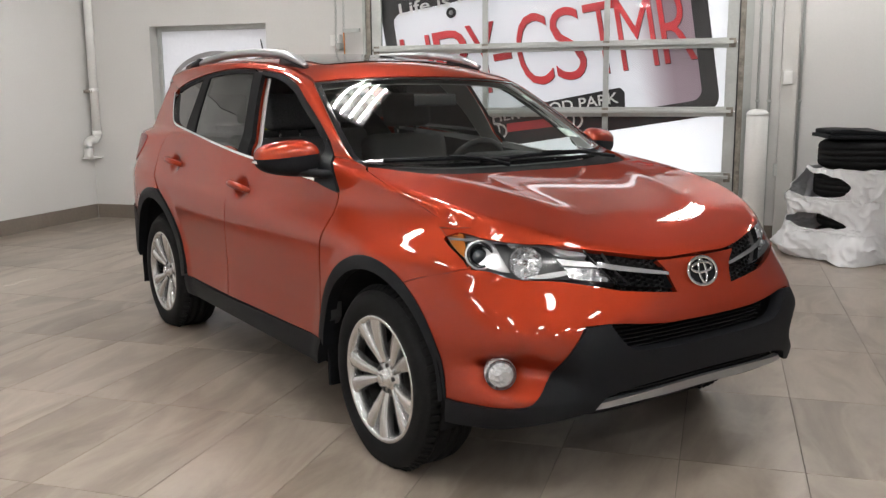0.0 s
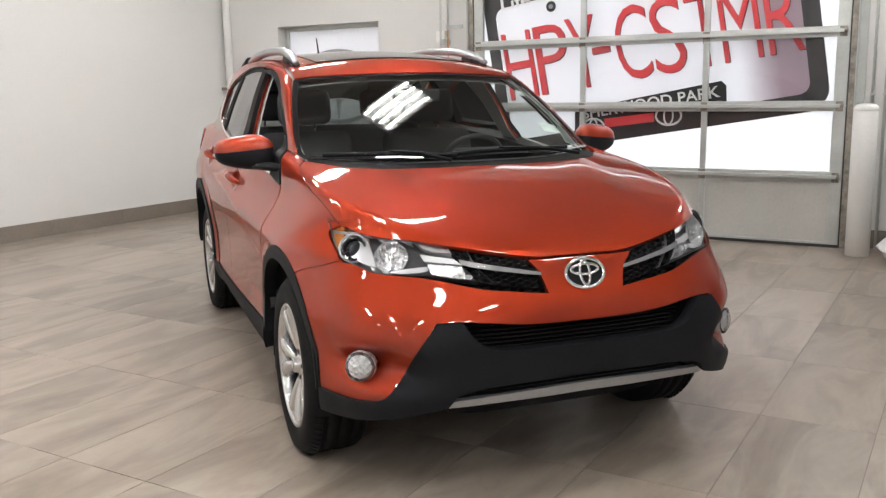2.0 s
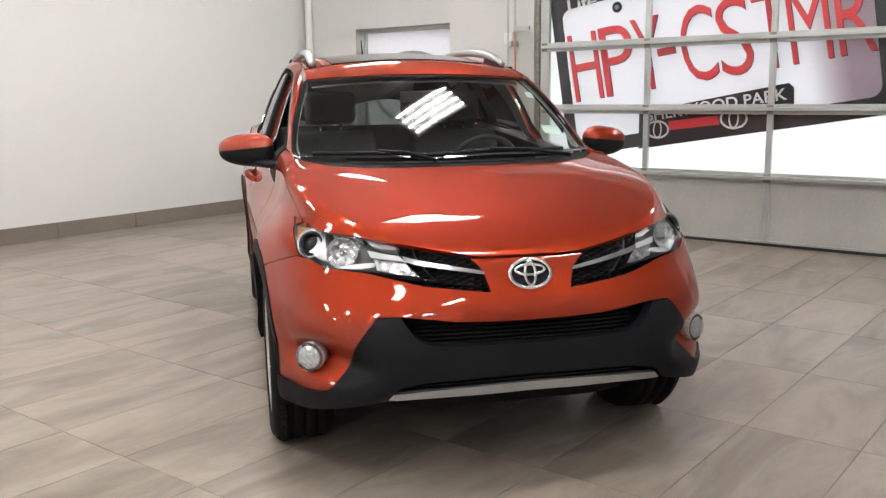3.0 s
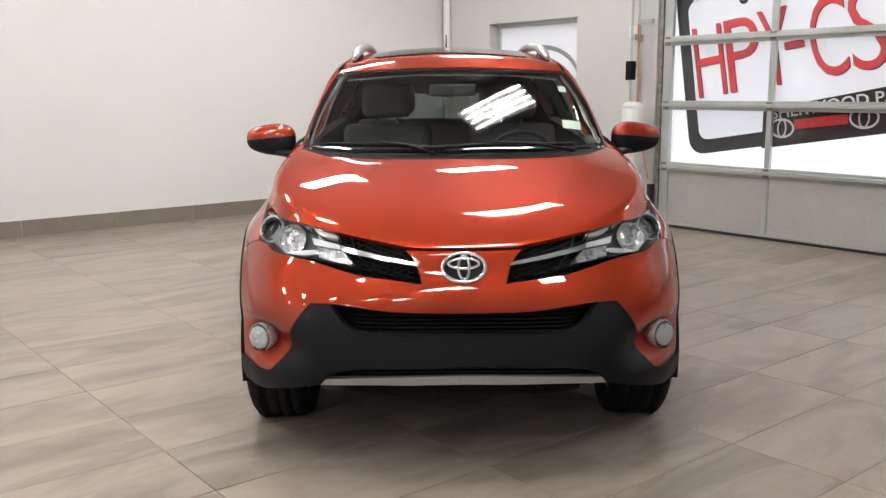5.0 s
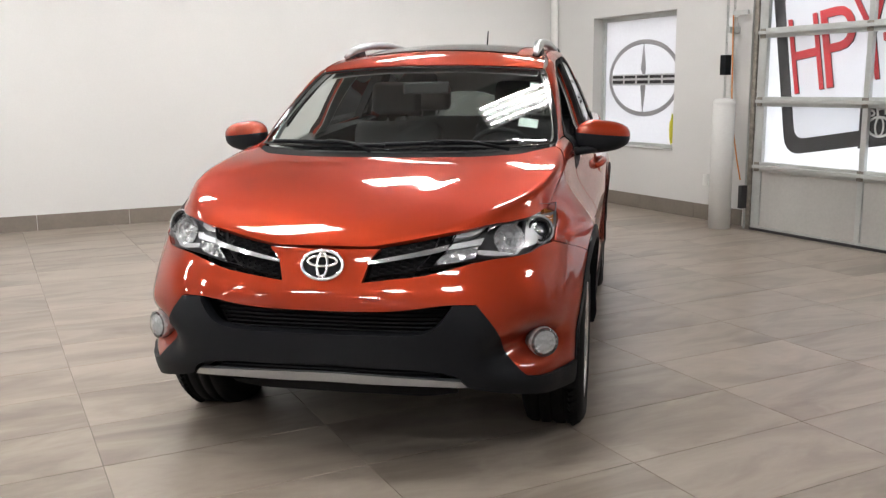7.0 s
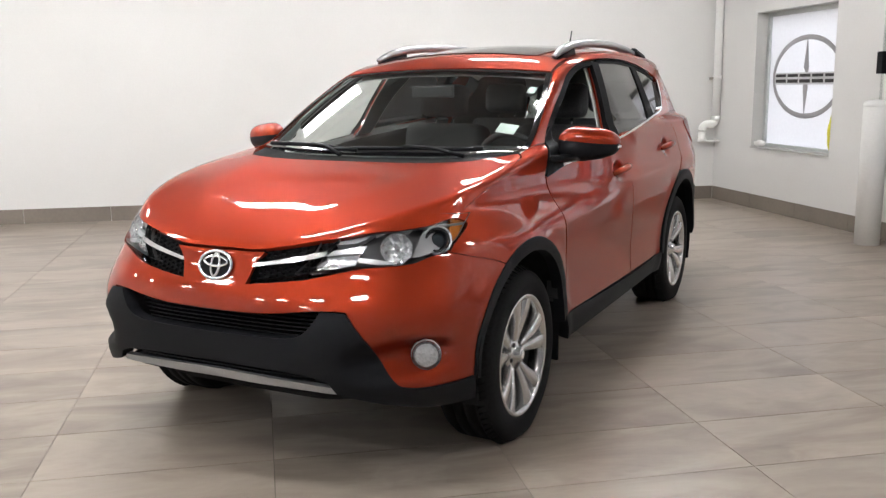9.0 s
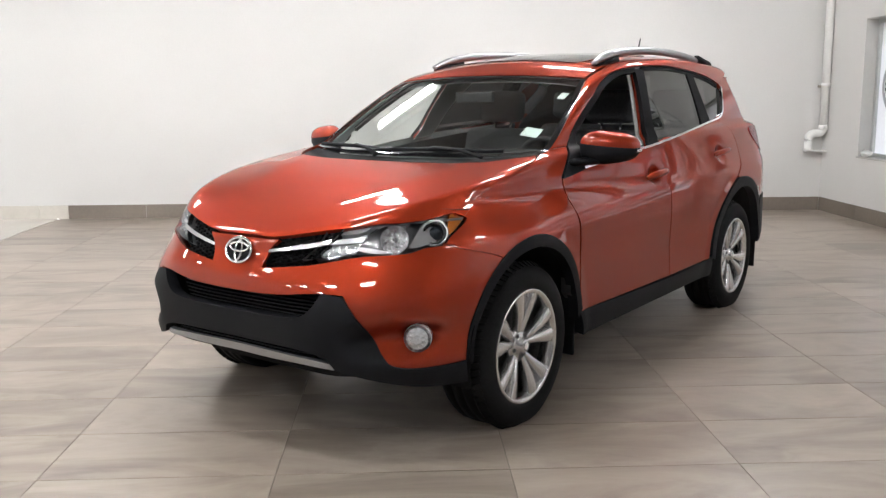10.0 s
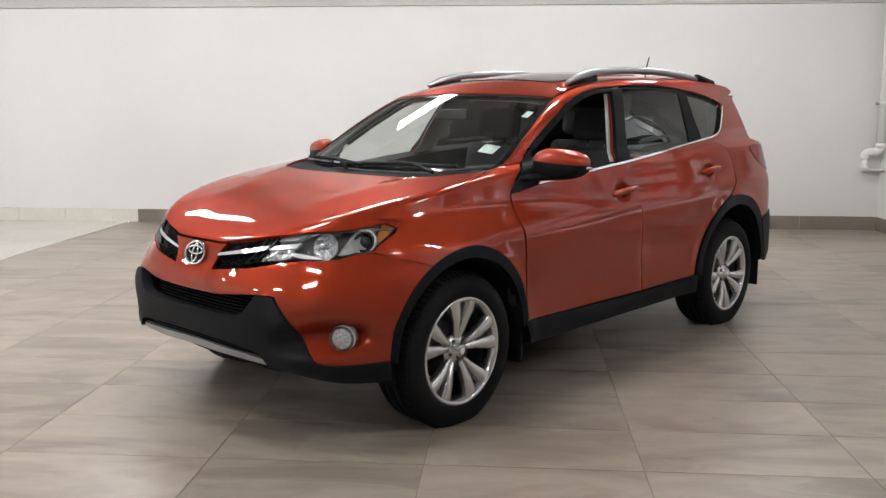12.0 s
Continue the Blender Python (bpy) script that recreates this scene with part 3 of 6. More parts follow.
def panel(name, pts, way, mat, parent, label="", step=0.05, depth=0.02, inset=0.0, sides=(1, -1), both=False, sub=6, axis=None):
    """A body panel: an outline laid on the car's skin, filled with a fine grid. pts: places near the skin. way: the direction in which
    the outline is laid on; with axis=u it is laid on round an upright axis there. both: pts are the left half of a panel that spans the car."""
    made = []
    pts = [np.array(p, float) for p in pts]
    if both:
        pts = pts + [p * [1, -1, 1] for p in pts[::-1]]
        sides = (1,)
    pts = list(nearest_skin(pts))
    line = spline(pts, sub, True)
    if axis is None:
        d = np.array(way, float)
        d = d / np.linalg.norm(d)
        e1 = np.cross(d, (0, 0, 1.0)) if abs(d[2]) < 0.9 else np.array((1.0, 0, 0))
        e1 = e1 / np.linalg.norm(e1)
        e2 = np.cross(d, e1)
        flat = np.stack([line @ e1, line @ e2], 1)
        mid = float(np.mean(line @ d))
    else:
        flat = np.stack([np.arctan2(line[:, 1], line[:, 0] - axis), line[:, 2]], 1)
    keep = [0]
    for i in range(1, len(flat)):
        if np.linalg.norm(flat[i] - flat[keep[-1]]) > 0.003:
            keep.append(i)
    flat = flat[keep]
    bm = bmesh.new()
    bm.faces.new([bm.verts.new((a, b, 0)) for a, b in flat])
    for k in (0, 1):
        lo, hi = flat[:, k].min(), flat[:, k].max()
        n = max(1, int(math.ceil((hi - lo) / step)))
        for i in range(1, n):
            co, no = [0, 0, 0], [0, 0, 0]
            co[k], no[k] = lo + (hi - lo) * i / n + 1e-5, 1
            bmesh.ops.bisect_plane(bm, geom=bm.faces[:] + bm.edges[:] + bm.verts[:], plane_co=co, plane_no=no, dist=1e-6)
    bmesh.ops.remove_doubles(bm, verts=bm.verts[:], dist=4e-4)
    bm.verts.index_update()
    xy = np.array([v.co[:2] for v in bm.verts])
    if axis is None:
        raw = xy[:, :1] * e1 + xy[:, 1:] * e2 + mid * d
        skin = to_skin(raw, d, inset)
    else:
        c, s = np.cos(xy[:, 0]), np.sin(xy[:, 0])
        raw = np.stack([axis + 0.9 * c, 0.9 * s, xy[:, 1]], 1)
        skin = to_skin(raw, np.stack([-c, -s, 0 * c], 1), inset)
    for s in sides:
        b2 = bm.copy()
        b2.verts.index_update()
        made.append(finish(name, b2, skin * [1, s, 1], depth, mat, parent[s] if isinstance(parent, dict) else parent, label))
    bm.free()
    return made


def strip(name, outer, inner, way, mat, parent, label="", n=24, rows=2, depth=0.015, inset=0.0, sides=(1, -1), both=False):
    """A band of the skin between two lines."""
    made = []

    def even(pts):
        line = spline(pts, 8)
        l = np.concatenate([[0], np.cumsum(np.linalg.norm(np.diff(line, axis=0), axis=1))])
        t = np.linspace(0, l[-1], n + 1)
        return np.stack([np.interp(t, l, line[:, k]) for k in range(3)], 1)
    if both:
        outer = [np.array(p) for p in outer]
        inner = [np.array(p) for p in inner]
        outer = outer + [p * [1, -1, 1] for p in outer[::-1]][1:]
        inner = inner + [p * [1, -1, 1] for p in inner[::-1]][1:]
        sides = (1,)
    a, b = even(nearest_skin(outer)), even(nearest_skin(inner))
    raw = np.concatenate([a + (b - a) * k / rows for k in range(rows + 1)])
    skin = to_skin(raw, way, inset)
    for s in sides:
        bm = bmesh.new()
        vs = [bm.verts.new(p) for p in skin]
        for k in range(rows):
            for i in range(n):
                bm.faces.new((vs[k * (n + 1) + i], vs[k * (n + 1) + i + 1], vs[(k + 1) * (n + 1) + i + 1], vs[(k + 1) * (n + 1) + i]))
        bm.verts.index_update()
        made.append(finish(name, bm, skin * [1, s, 1], depth, mat, parent[s] if isinstance(parent, dict) else parent, label))
    return made


DOWN, IN, FRONT = (0, 0, -1), (0, -1, 0), (-1, 0, 0)
SLANT = (0, -0.85, -0.53)

# hood and front skin
hood = panel("hood", [(0.705, 0, 0.85), (0.69, 0.2, 0.85), (0.605, 0.455, 0.89), (0.505, 0.595, 0.91), (0.40, 0.69, 0.925), (0.275, 0.738, 0.94), (0.275, 0.738, 0.94),
    (0.10, 0.748, 1.0), (-0.04, 0.757, 1.035), (-0.16, 0.752, 1.062), (-0.36, 0.724, 1.10), (-0.41, 0.695, 1.108), (-0.41, 0.695, 1.108), (-0.30, 0.63, 1.08), (-0.19, 0.54, 1.07), (-0.165, 0.3, 1.08), (-0.165, 0, 1.083)],
    DOWN, M["paint"], car, both=True, step=0.02)[0]
bumper = panel("front_bumper", [(0.71, 0, 0.838), (0.695, 0.198, 0.836), (0.695, 0.198, 0.836), (0.712, 0.166, 0.80), (0.736, 0.142, 0.724), (0.736, 0.142, 0.724), (0.687, 0.357, 0.742), (0.687, 0.357, 0.742),
    (0.593, 0.528, 0.778), (0.48, 0.655, 0.787), (0.42, 0.70, 0.807), (0.371, 0.76, 0.820), (0.371, 0.76, 0.820), (0.295, 0.816, 0.798), (0.191, 0.861, 0.770), (0.128, 0.87, 0.742), (0.128, 0.87, 0.742), (0.175, 0.87, 0.70), (0.262, 0.855, 0.59), (0.318, 0.845, 0.48), (0.350, 0.845, 0.374), (0.350, 0.845, 0.374),
    (0.46, 0.80, 0.368), (0.555, 0.735, 0.371), (0.612, 0.685, 0.390), (0.622, 0.645, 0.430), (0.640, 0.614, 0.490), (0.690, 0.568, 0.590), (0.697, 0.528, 0.654), (0.697, 0.528, 0.654), (0.715, 0.43, 0.652), (0.763, 0.225, 0.636), (0.772, 0, 0.632)],
    None, M["paint"], car, "orange painted upper front bumper", both=True, axis=-0.25, step=0.02)[0]
apron = panel("bumper_apron", [(0.785, 0, 0.553), (0.775, 0.25, 0.557), (0.752, 0.355, 0.566), (0.735, 0.40, 0.592), (0.711, 0.445, 0.655), (0.711, 0.445, 0.655), (0.697, 0.522, 0.652), (0.697, 0.522, 0.652), (0.690, 0.572, 0.590), (0.640, 0.618, 0.492), (0.622, 0.650, 0.433), (0.612, 0.690, 0.394),
    (0.555, 0.74, 0.375), (0.46, 0.80, 0.372), (0.352, 0.84, 0.378), (0.352, 0.84, 0.378), (0.335, 0.83, 0.290), (0.335, 0.83, 0.290), (0.50, 0.76, 0.291), (0.63, 0.66, 0.322), (0.69, 0.57, 0.348), (0.705, 0.525, 0.362), (0.715, 0.495, 0.372), (0.715, 0.495, 0.372), (0.72, 0.46, 0.416), (0.735, 0.34, 0.438), (0.765, 0, 0.446)],
    None, M["black"], car, "textured black plastic lower bumper apron", both=True, axis=-0.25, step=0.025, depth=0.05, inset=-0.012)[0]
skid = strip("skid_strip", [(0.726, 0.480, 0.390), (0.748, 0.336, 0.401), (0.76, 0.15, 0.406), (0.761, 0, 0.408)], [(0.709, 0.500, 0.366), (0.741, 0.338, 0.373), (0.745, 0.15, 0.375), (0.75, 0, 0.376)],
    FRONT, M["satin"], car, "satin silver skid strip", n=40, depth=0.02, both=True, inset=0.0)[0]

# added dark band, stands in for the deep shade below the skid strip
strip("bumper_shade_band", [(0.68, 0.42, 0.38), (0.70, 0.33, 0.382), (0.74, 0.15, 0.385), (0.745, 0, 0.386)], [(0.62, 0.42, 0.32), (0.64, 0.33, 0.305), (0.68, 0.15, 0.29), (0.68, 0, 0.288)],
    FRONT, M["dark"], car, "dark band added for the shade under the bumper", n=40, depth=0.05, both=True, inset=0.13)

# fender, doors, quarter panel
fender = panel("front_fender", [(0.238, 0.79, 0.93), (0.271, 0.744, 0.942), (0.271, 0.744, 0.942), (0.10, 0.754, 0.997), (-0.04, 0.763, 1.032), (-0.16, 0.758, 1.059), (-0.36, 0.730, 1.098), (-0.415, 0.702, 1.108), (-0.415, 0.702, 1.108), (-0.475, 0.702, 1.122), (-0.475, 0.702, 1.122), (-0.56, 0.715, 1.140), (-0.645, 0.721, 1.140), (-0.645, 0.721, 1.140),
    (-0.490, 0.785, 1.017), (-0.490, 0.785, 1.017), (-0.481, 0.83, 0.95), (-0.482, 0.885, 0.854), (-0.512, 0.87, 0.405), (-0.512, 0.87, 0.405), (-0.497, 0.88, 0.505), (-0.428, 0.888, 0.627), (-0.307, 0.889, 0.728), (-0.119, 0.885, 0.787), (0.039, 0.87, 0.773), (0.125, 0.86, 0.745), (0.125, 0.86, 0.745),
    (0.19, 0.861, 0.774), (0.295, 0.816, 0.802), (0.371, 0.76, 0.824), (0.371, 0.76, 0.824), (0.335, 0.755, 0.845)],
    (-0.25, -0.8, -0.5), M["paint"], car, step=0.02)
strip("seam_flange", [(0.378, 0.757, 0.834), (0.295, 0.816, 0.812), (0.19, 0.861, 0.784), (0.13, 0.87, 0.755)], [(0.378, 0.757, 0.810), (0.295, 0.816, 0.788), (0.19, 0.861, 0.76), (0.135, 0.87, 0.732)], (-0.4, -0.9, -0.1), M["paint"], car, n=16, inset=0.005, depth=0.002)
strip("seam_flange", [(0.272, 0.730, 0.946), (0.10, 0.742, 1.003), (-0.04, 0.750, 1.038), (-0.16, 0.745, 1.065), (-0.36, 0.717, 1.102)], [(0.272, 0.750, 0.936), (0.10, 0.762, 0.992), (-0.04, 0.770, 1.028), (-0.16, 0.766, 1.055), (-0.36, 0.738, 1.094)], (-0.1, -0.5, -0.86), M["paint"], car, n=20, inset=0.006, depth=0.002)
door_root = {}
BELT = [(-0.50, 0.782, 1.015), (-0.70, 0.79, 1.046), (-0.92, 0.80, 1.066), (-1.2, 0.808, 1.095), (-1.5, 0.81, 1.121), (-1.8, 0.806, 1.152), (-2.1, 0.79, 1.181), (-2.45, 0.76, 1.214), (-2.62, 0.745, 1.230), (-2.73, 0.728, 1.257)]
fd = panel("front_door", [(-0.490, 0.83, 0.95), (-0.499, 0.784, 1.010), (-0.499, 0.784, 1.010), (-0.70, 0.79, 1.042), (-0.92, 0.80, 1.062), (-1.2, 0.808, 1.091), (-1.53, 0.81, 1.120), (-1.53, 0.81, 1.120), (-1.535, 0.89, 0.815), (-1.573, 0.88, 0.49), (-1.58, 0.87, 0.392), (-1.58, 0.87, 0.392), (-0.522, 0.868, 0.400), (-0.522, 0.868, 0.400), (-0.492, 0.885, 0.854)],
    IN, M["paint"], car, "orange front door with its window lowered", step=0.016)
for s, ob in zip((1, -1), fd):
    door_root[s] = ob
rd = panel("rear_door", [(-1.538, 0.81, 1.121), (-1.8, 0.806, 1.148), (-2.1, 0.79, 1.177), (-2.45, 0.76, 1.210), (-2.60, 0.748, 1.222), (-2.60, 0.748, 1.222), (-2.72, 0.83, 1.08), (-2.72, 0.85, 0.95), (-2.62, 0.87, 0.865), (-2.62, 0.87, 0.865), (-2.45, 0.88, 0.785), (-2.30, 0.885, 0.66), (-2.215, 0.88, 0.50), (-2.19, 0.87, 0.396), (-2.19, 0.87, 0.396), (-1.588, 0.87, 0.392), (-1.588, 0.87, 0.392), (-1.581, 0.88, 0.49), (-1.543, 0.89, 0.815)],
    IN, M["paint"], car, step=0.016)
rear_root = dict(zip((1, -1), rd))
quarter = panel("quarter_panel", [(-2.608, 0.747, 1.224), (-2.735, 0.727, 1.258), (-2.83, 0.692, 1.33), (-2.93, 0.642, 1.425), (-2.912, 0.635, 1.446), (-2.912, 0.635, 1.446), (-3.12, 0.58, 1.482), (-3.36, 0.50, 1.507), (-3.36, 0.50, 1.507), (-3.46, 0.46, 1.45), (-3.52, 0.53, 1.28), (-3.575, 0.585, 1.11), (-3.60, 0.60, 1.0), (-3.63, 0.59, 0.73), (-3.63, 0.59, 0.73),
    (-3.55, 0.70, 0.71), (-3.42, 0.78, 0.70), (-3.18, 0.87, 0.66), (-3.18, 0.87, 0.66), (-3.05, 0.88, 0.76), (-2.90, 0.885, 0.83), (-2.73, 0.885, 0.855), (-2.628, 0.87, 0.853), (-2.628, 0.87, 0.853), (-2.728, 0.85, 0.94), (-2.728, 0.83, 1.08)],
    None, M["paint"], car, axis=-2.45, step=0.025)
panel("quarter_trim", [(-2.62, 0.80, 1.216), (-2.66, 0.785, 1.25), (-2.83, 0.70, 1.40), (-2.82, 0.66, 1.455), (-3.10, 0.575, 1.50), (-3.34, 0.50, 1.50), (-3.50, 0.53, 1.28), (-3.55, 0.585, 1.10), (-3.50, 0.70, 0.9), (-2.70, 0.85, 0.9)], None, M["dash"], car, "dark grey inner trim", axis=-2.45, inset=0.05, depth=0.005, step=0.1)
panel("roof_side_frame", [(-0.483, 0.702, 1.127), (-0.52, 0.712, 1.148), (-0.62, 0.700, 1.2), (-0.80, 0.665, 1.305), (-0.95, 0.63, 1.385), (-1.09, 0.595, 1.465), (-1.09, 0.595, 1.465), (-1.5, 0.565, 1.54), (-2.2, 0.55, 1.575), (-3.0, 0.53, 1.555), (-3.36, 0.50, 1.51), (-3.36, 0.50, 1.51),
    (-3.12, 0.58, 1.488), (-2.908, 0.637, 1.451), (-2.908, 0.637, 1.451), (-2.74, 0.626, 1.489), (-2.39, 0.617, 1.529), (-2.0, 0.617, 1.547), (-1.6, 0.62, 1.533), (-1.37, 0.62, 1.507), (-1.17, 0.638, 1.455), (-1.04, 0.66, 1.39), (-0.90, 0.68, 1.318), (-0.73, 0.702, 1.216), (-0.654, 0.719, 1.146), (-0.654, 0.719, 1.146), (-0.56, 0.715, 1.145)],
    (0, -0.8, -0.6), M["paint"], car, step=0.03, depth=0.006)
roof = panel("roof", [(-1.04, 0, 1.49), (-1.055, 0.3, 1.485), (-1.095, 0.583, 1.467), (-1.095, 0.583, 1.467), (-1.5, 0.555, 1.54), (-2.2, 0.54, 1.575), (-3.0, 0.52, 1.555), (-3.37, 0.49, 1.52), (-3.37, 0.49, 1.52), (-3.48, 0.3, 1.58), (-3.52, 0, 1.6)],
    DOWN, M["paint"], car, both=True, step=0.08)[0]

# tail
tail = panel("tailgate", [(-3.60, 0, 1.10), (-3.58, 0.58, 1.10), (-3.58, 0.58, 1.10), (-3.62, 0.60, 1.0), (-3.64, 0.58, 0.72), (-3.64, 0.58, 0.72), (-3.68, 0, 0.72)], (1, 0, 0), M["paint"], car, both=True, step=0.09)[0]
back_glass = panel("rear_window", [(-3.50, 0, 1.54), (-3.46, 0.45, 1.46), (-3.46, 0.45, 1.46), (-3.57, 0.57, 1.11), (-3.57, 0.57, 1.11), (-3.60, 0, 1.11)], (1, 0, 0), M["rear_glass"], car, "tinted rear window", both=True, step=0.09, depth=0.006)[0]
back_glass.visible_shadow = False
panel("rear_bumper", [(-3.43, 0.78, 0.695), (-3.55, 0.70, 0.705), (-3.66, 0.4, 0.71), (-3.69, 0.002, 0.71), (-3.69, 0.002, 0.71), (-3.60, 0.002, 0.32), (-3.60, 0.002, 0.32), (-3.45, 0.70, 0.34), (-3.24, 0.85, 0.38), (-3.24, 0.85, 0.38), (-3.215, 0.87, 0.50), (-3.17, 0.87, 0.655)],
    None, M["black"], car, "textured black rear bumper", axis=-2.45, step=0.06, inset=-0.006, depth=0.05)
tail_lamp = panel("tail_lamp", [(-3.02, 0.82, 1.155), (-3.20, 0.80, 1.172), (-3.42, 0.72, 1.16), (-3.56, 0.61, 1.15), (-3.56, 0.61, 1.15), (-3.59, 0.60, 1.00), (-3.46, 0.74, 0.985), (-3.30, 0.81, 0.99), (-3.12, 0.835, 1.06)],
    None, M["red_lens"], car, "red tail lamp", axis=-2.45, inset=-0.005, depth=0.03, step=0.04)

# sill and arch cladding
sill = strip("sill_cladding", [(-0.50, 0.87, 0.402), (-1.1, 0.875, 0.388), (-1.7, 0.875, 0.382), (-2.22, 0.87, 0.396)], [(-0.55, 0.83, 0.290), (-1.1, 0.83, 0.290), (-1.7, 0.83, 0.290), (-2.26, 0.83, 0.290)], IN, M["black"], car, "black plastic sill cladding", n=30, rows=4, depth=0.06, inset=-0.006)


def arc(cu, r, a0, a1, n=16, v=0.88, draw=0.0):
    """Points on a wheel arch; draw pulls it in towards its two ends."""
    out = []
    for k in range(n + 1):
        deg = a0 + (a1 - a0) * k / n
        q = r - draw * (abs(deg - 96) / 80) ** 1.4
        out.append((cu + q * math.cos(radians(deg)), v, HUB_W + q * math.sin(radians(deg))))
    return out


strip("arch_cladding", arc(AXLE_F, 0.480, 170, 5, draw=0.031), arc(AXLE_F, 0.430, 174, 3, draw=0.022), (-0.25, -0.97, 0), M["black"], car, "black plastic wheel arch cladding", n=48, rows=4, depth=0.05, inset=-0.004)
strip("arch_cladding", arc(AXLE_R, 0.522, 172, 8, draw=0.012), arc(AXLE_R, 0.462, 176, 6, draw=0.012), IN, M["black"], car, "black plastic wheel arch cladding", n=48, rows=4, depth=0.05, inset=-0.007)

# glass
screen = panel("windscreen", [(-0.285, 0, 1.10), (-0.32, 0.40, 1.10), (-0.41, 0.62, 1.105), (-0.46, 0.685, 1.118), (-0.52, 0.70, 1.145), (-0.62, 0.688, 1.2), (-0.80, 0.653, 1.305), (-0.95, 0.618, 1.385), (-1.08, 0.583, 1.462), (-1.08, 0.583, 1.462), (-1.045, 0.3, 1.482), (-1.03, 0, 1.487)],
    (-0.5, 0, -0.86), M["windscreen"], car, "tinted windscreen reflecting the ceiling tubes", both=True, depth=0.006, inset=0.004)[0]
screen.visible_shadow = False
rear_glass = panel("rear_door_glass", [(-1.52, 0.811, 1.130), (-1.59, 0.728, 1.32), (-1.70, 0.633, 1.52), (-1.70, 0.633, 1.52), (-2.0, 0.63, 1.532), (-2.36, 0.632, 1.512), (-2.36, 0.632, 1.512), (-2.31, 0.71, 1.36), (-2.275, 0.778, 1.202), (-2.275, 0.778, 1.202), (-1.9, 0.80, 1.165), (-1.52, 0.811, 1.130)], SLANT, M["privacy"], rear_root, "dark privacy glass", depth=0.006, inset=0.012)
qg = panel("quarter_glass", [(-2.45, 0.762, 1.217), (-2.437, 0.707, 1.35), (-2.46, 0.632, 1.500), (-2.46, 0.632, 1.500), (-2.74, 0.632, 1.475), (-2.88, 0.64, 1.438), (-2.91, 0.645, 1.42), (-2.83, 0.692, 1.325), (-2.735, 0.725, 1.264), (-2.62, 0.745, 1.233)], SLANT, M["privacy"], car, "dark privacy glass", depth=0.006, inset=0.012)
for ob in rear_glass + qg:
    ob.visible_shadow = False
strip("pillar_cover", [(-1.405, 0.811, 1.112), (-1.503, 0.721, 1.32), (-1.60, 0.628, 1.524)], [(-1.525, 0.811, 1.125), (-1.592, 0.728, 1.32), (-1.705, 0.633, 1.526)], SLANT, M["dark"], door_root, "black door pillar cover", n=12, inset=0.006, depth=0.03)
strip("pillar_cover", [(-2.272, 0.778, 1.200), (-2.308, 0.71, 1.36), (-2.358, 0.632, 1.512)], [(-2.452, 0.762, 1.216), (-2.44, 0.707, 1.35), (-2.463, 0.632, 1.502)], SLANT, M["dark"], rear_root, "black pillar cover", n=10, inset=0.006, depth=0.03)
TOP_LINE = [(-0.74, 0.702, 1.222), (-0.90, 0.68, 1.314), (-1.04, 0.66, 1.386), (-1.17, 0.638, 1.451), (-1.37, 0.62, 1.503), (-1.61, 0.62, 1.530)]
strip("window_frame", TOP_LINE, [(-0.765, 0.715, 1.198), (-0.92, 0.695, 1.288), (-1.06, 0.675, 1.360), (-1.185, 0.655, 1.424), (-1.38, 0.635, 1.482), (-1.61, 0.633, 1.511)], SLANT, M["dark"], door_root, "black window frame", n=30, inset=0.008, depth=0.025)
strip("window_frame", [(-1.70, 0.618, 1.537), (-2.0, 0.617, 1.544), (-2.39, 0.617, 1.526), (-2.74, 0.626, 1.486), (-2.90, 0.636, 1.446)], [(-1.70, 0.632, 1.518), (-2.0, 0.63, 1.525), (-2.38, 0.632, 1.507), (-2.72, 0.64, 1.464), (-2.865, 0.65, 1.428)], SLANT, M["dark"], rear_root, "black window frame", n=20, inset=0.008, depth=0.02)
REAR_TIP = [(-2.83, 0.692, 1.33), (-2.93, 0.642, 1.425)]
strip("belt_moulding", [(u_, v_, w_ + 0.006) for u_, v_, w_ in BELT[1:]] + [(u_ + 0.01, v_, w_) for u_, v_, w_ in REAR_TIP], [(u_, v_, w_ - 0.006) for u_, v_, w_ in BELT[1:]] + [(u_ - 0.01, v_, w_) for u_, v_, w_ in REAR_TIP], (0, -0.95, -0.3), M["chrome"], car, "bright chrome belt moulding", n=60, inset=-0.006, depth=0.02)
mirror_patch = panel("mirror_patch", [(-0.503, 0.786, 1.006), (-0.503, 0.786, 1.006), (-0.656, 0.718, 1.143), (-0.75, 0.703, 1.214), (-0.75, 0.703, 1.214), (-0.705, 0.79, 1.038), (-0.705, 0.79, 1.038), (-0.60, 0.788, 1.020)], SLANT, M["black"], door_root, "black mirror mounting patch", depth=0.02, inset=-0.003, step=0.03)


# ---- wheels ----
def squash(bm):
    """Flattens the tyre where it bears on the floor, and lets its wall bulge there."""
    for v in bm.verts:
        low = -HUB_W - v.co[2]
        if low > -0.05:
            v.co[1] += 0.006 * min(1, (low + 0.05) / 0.05) * (1 if v.co[1] > -0.1 else -1)
        v.co[2] = max(v.co[2], -HUB_W)


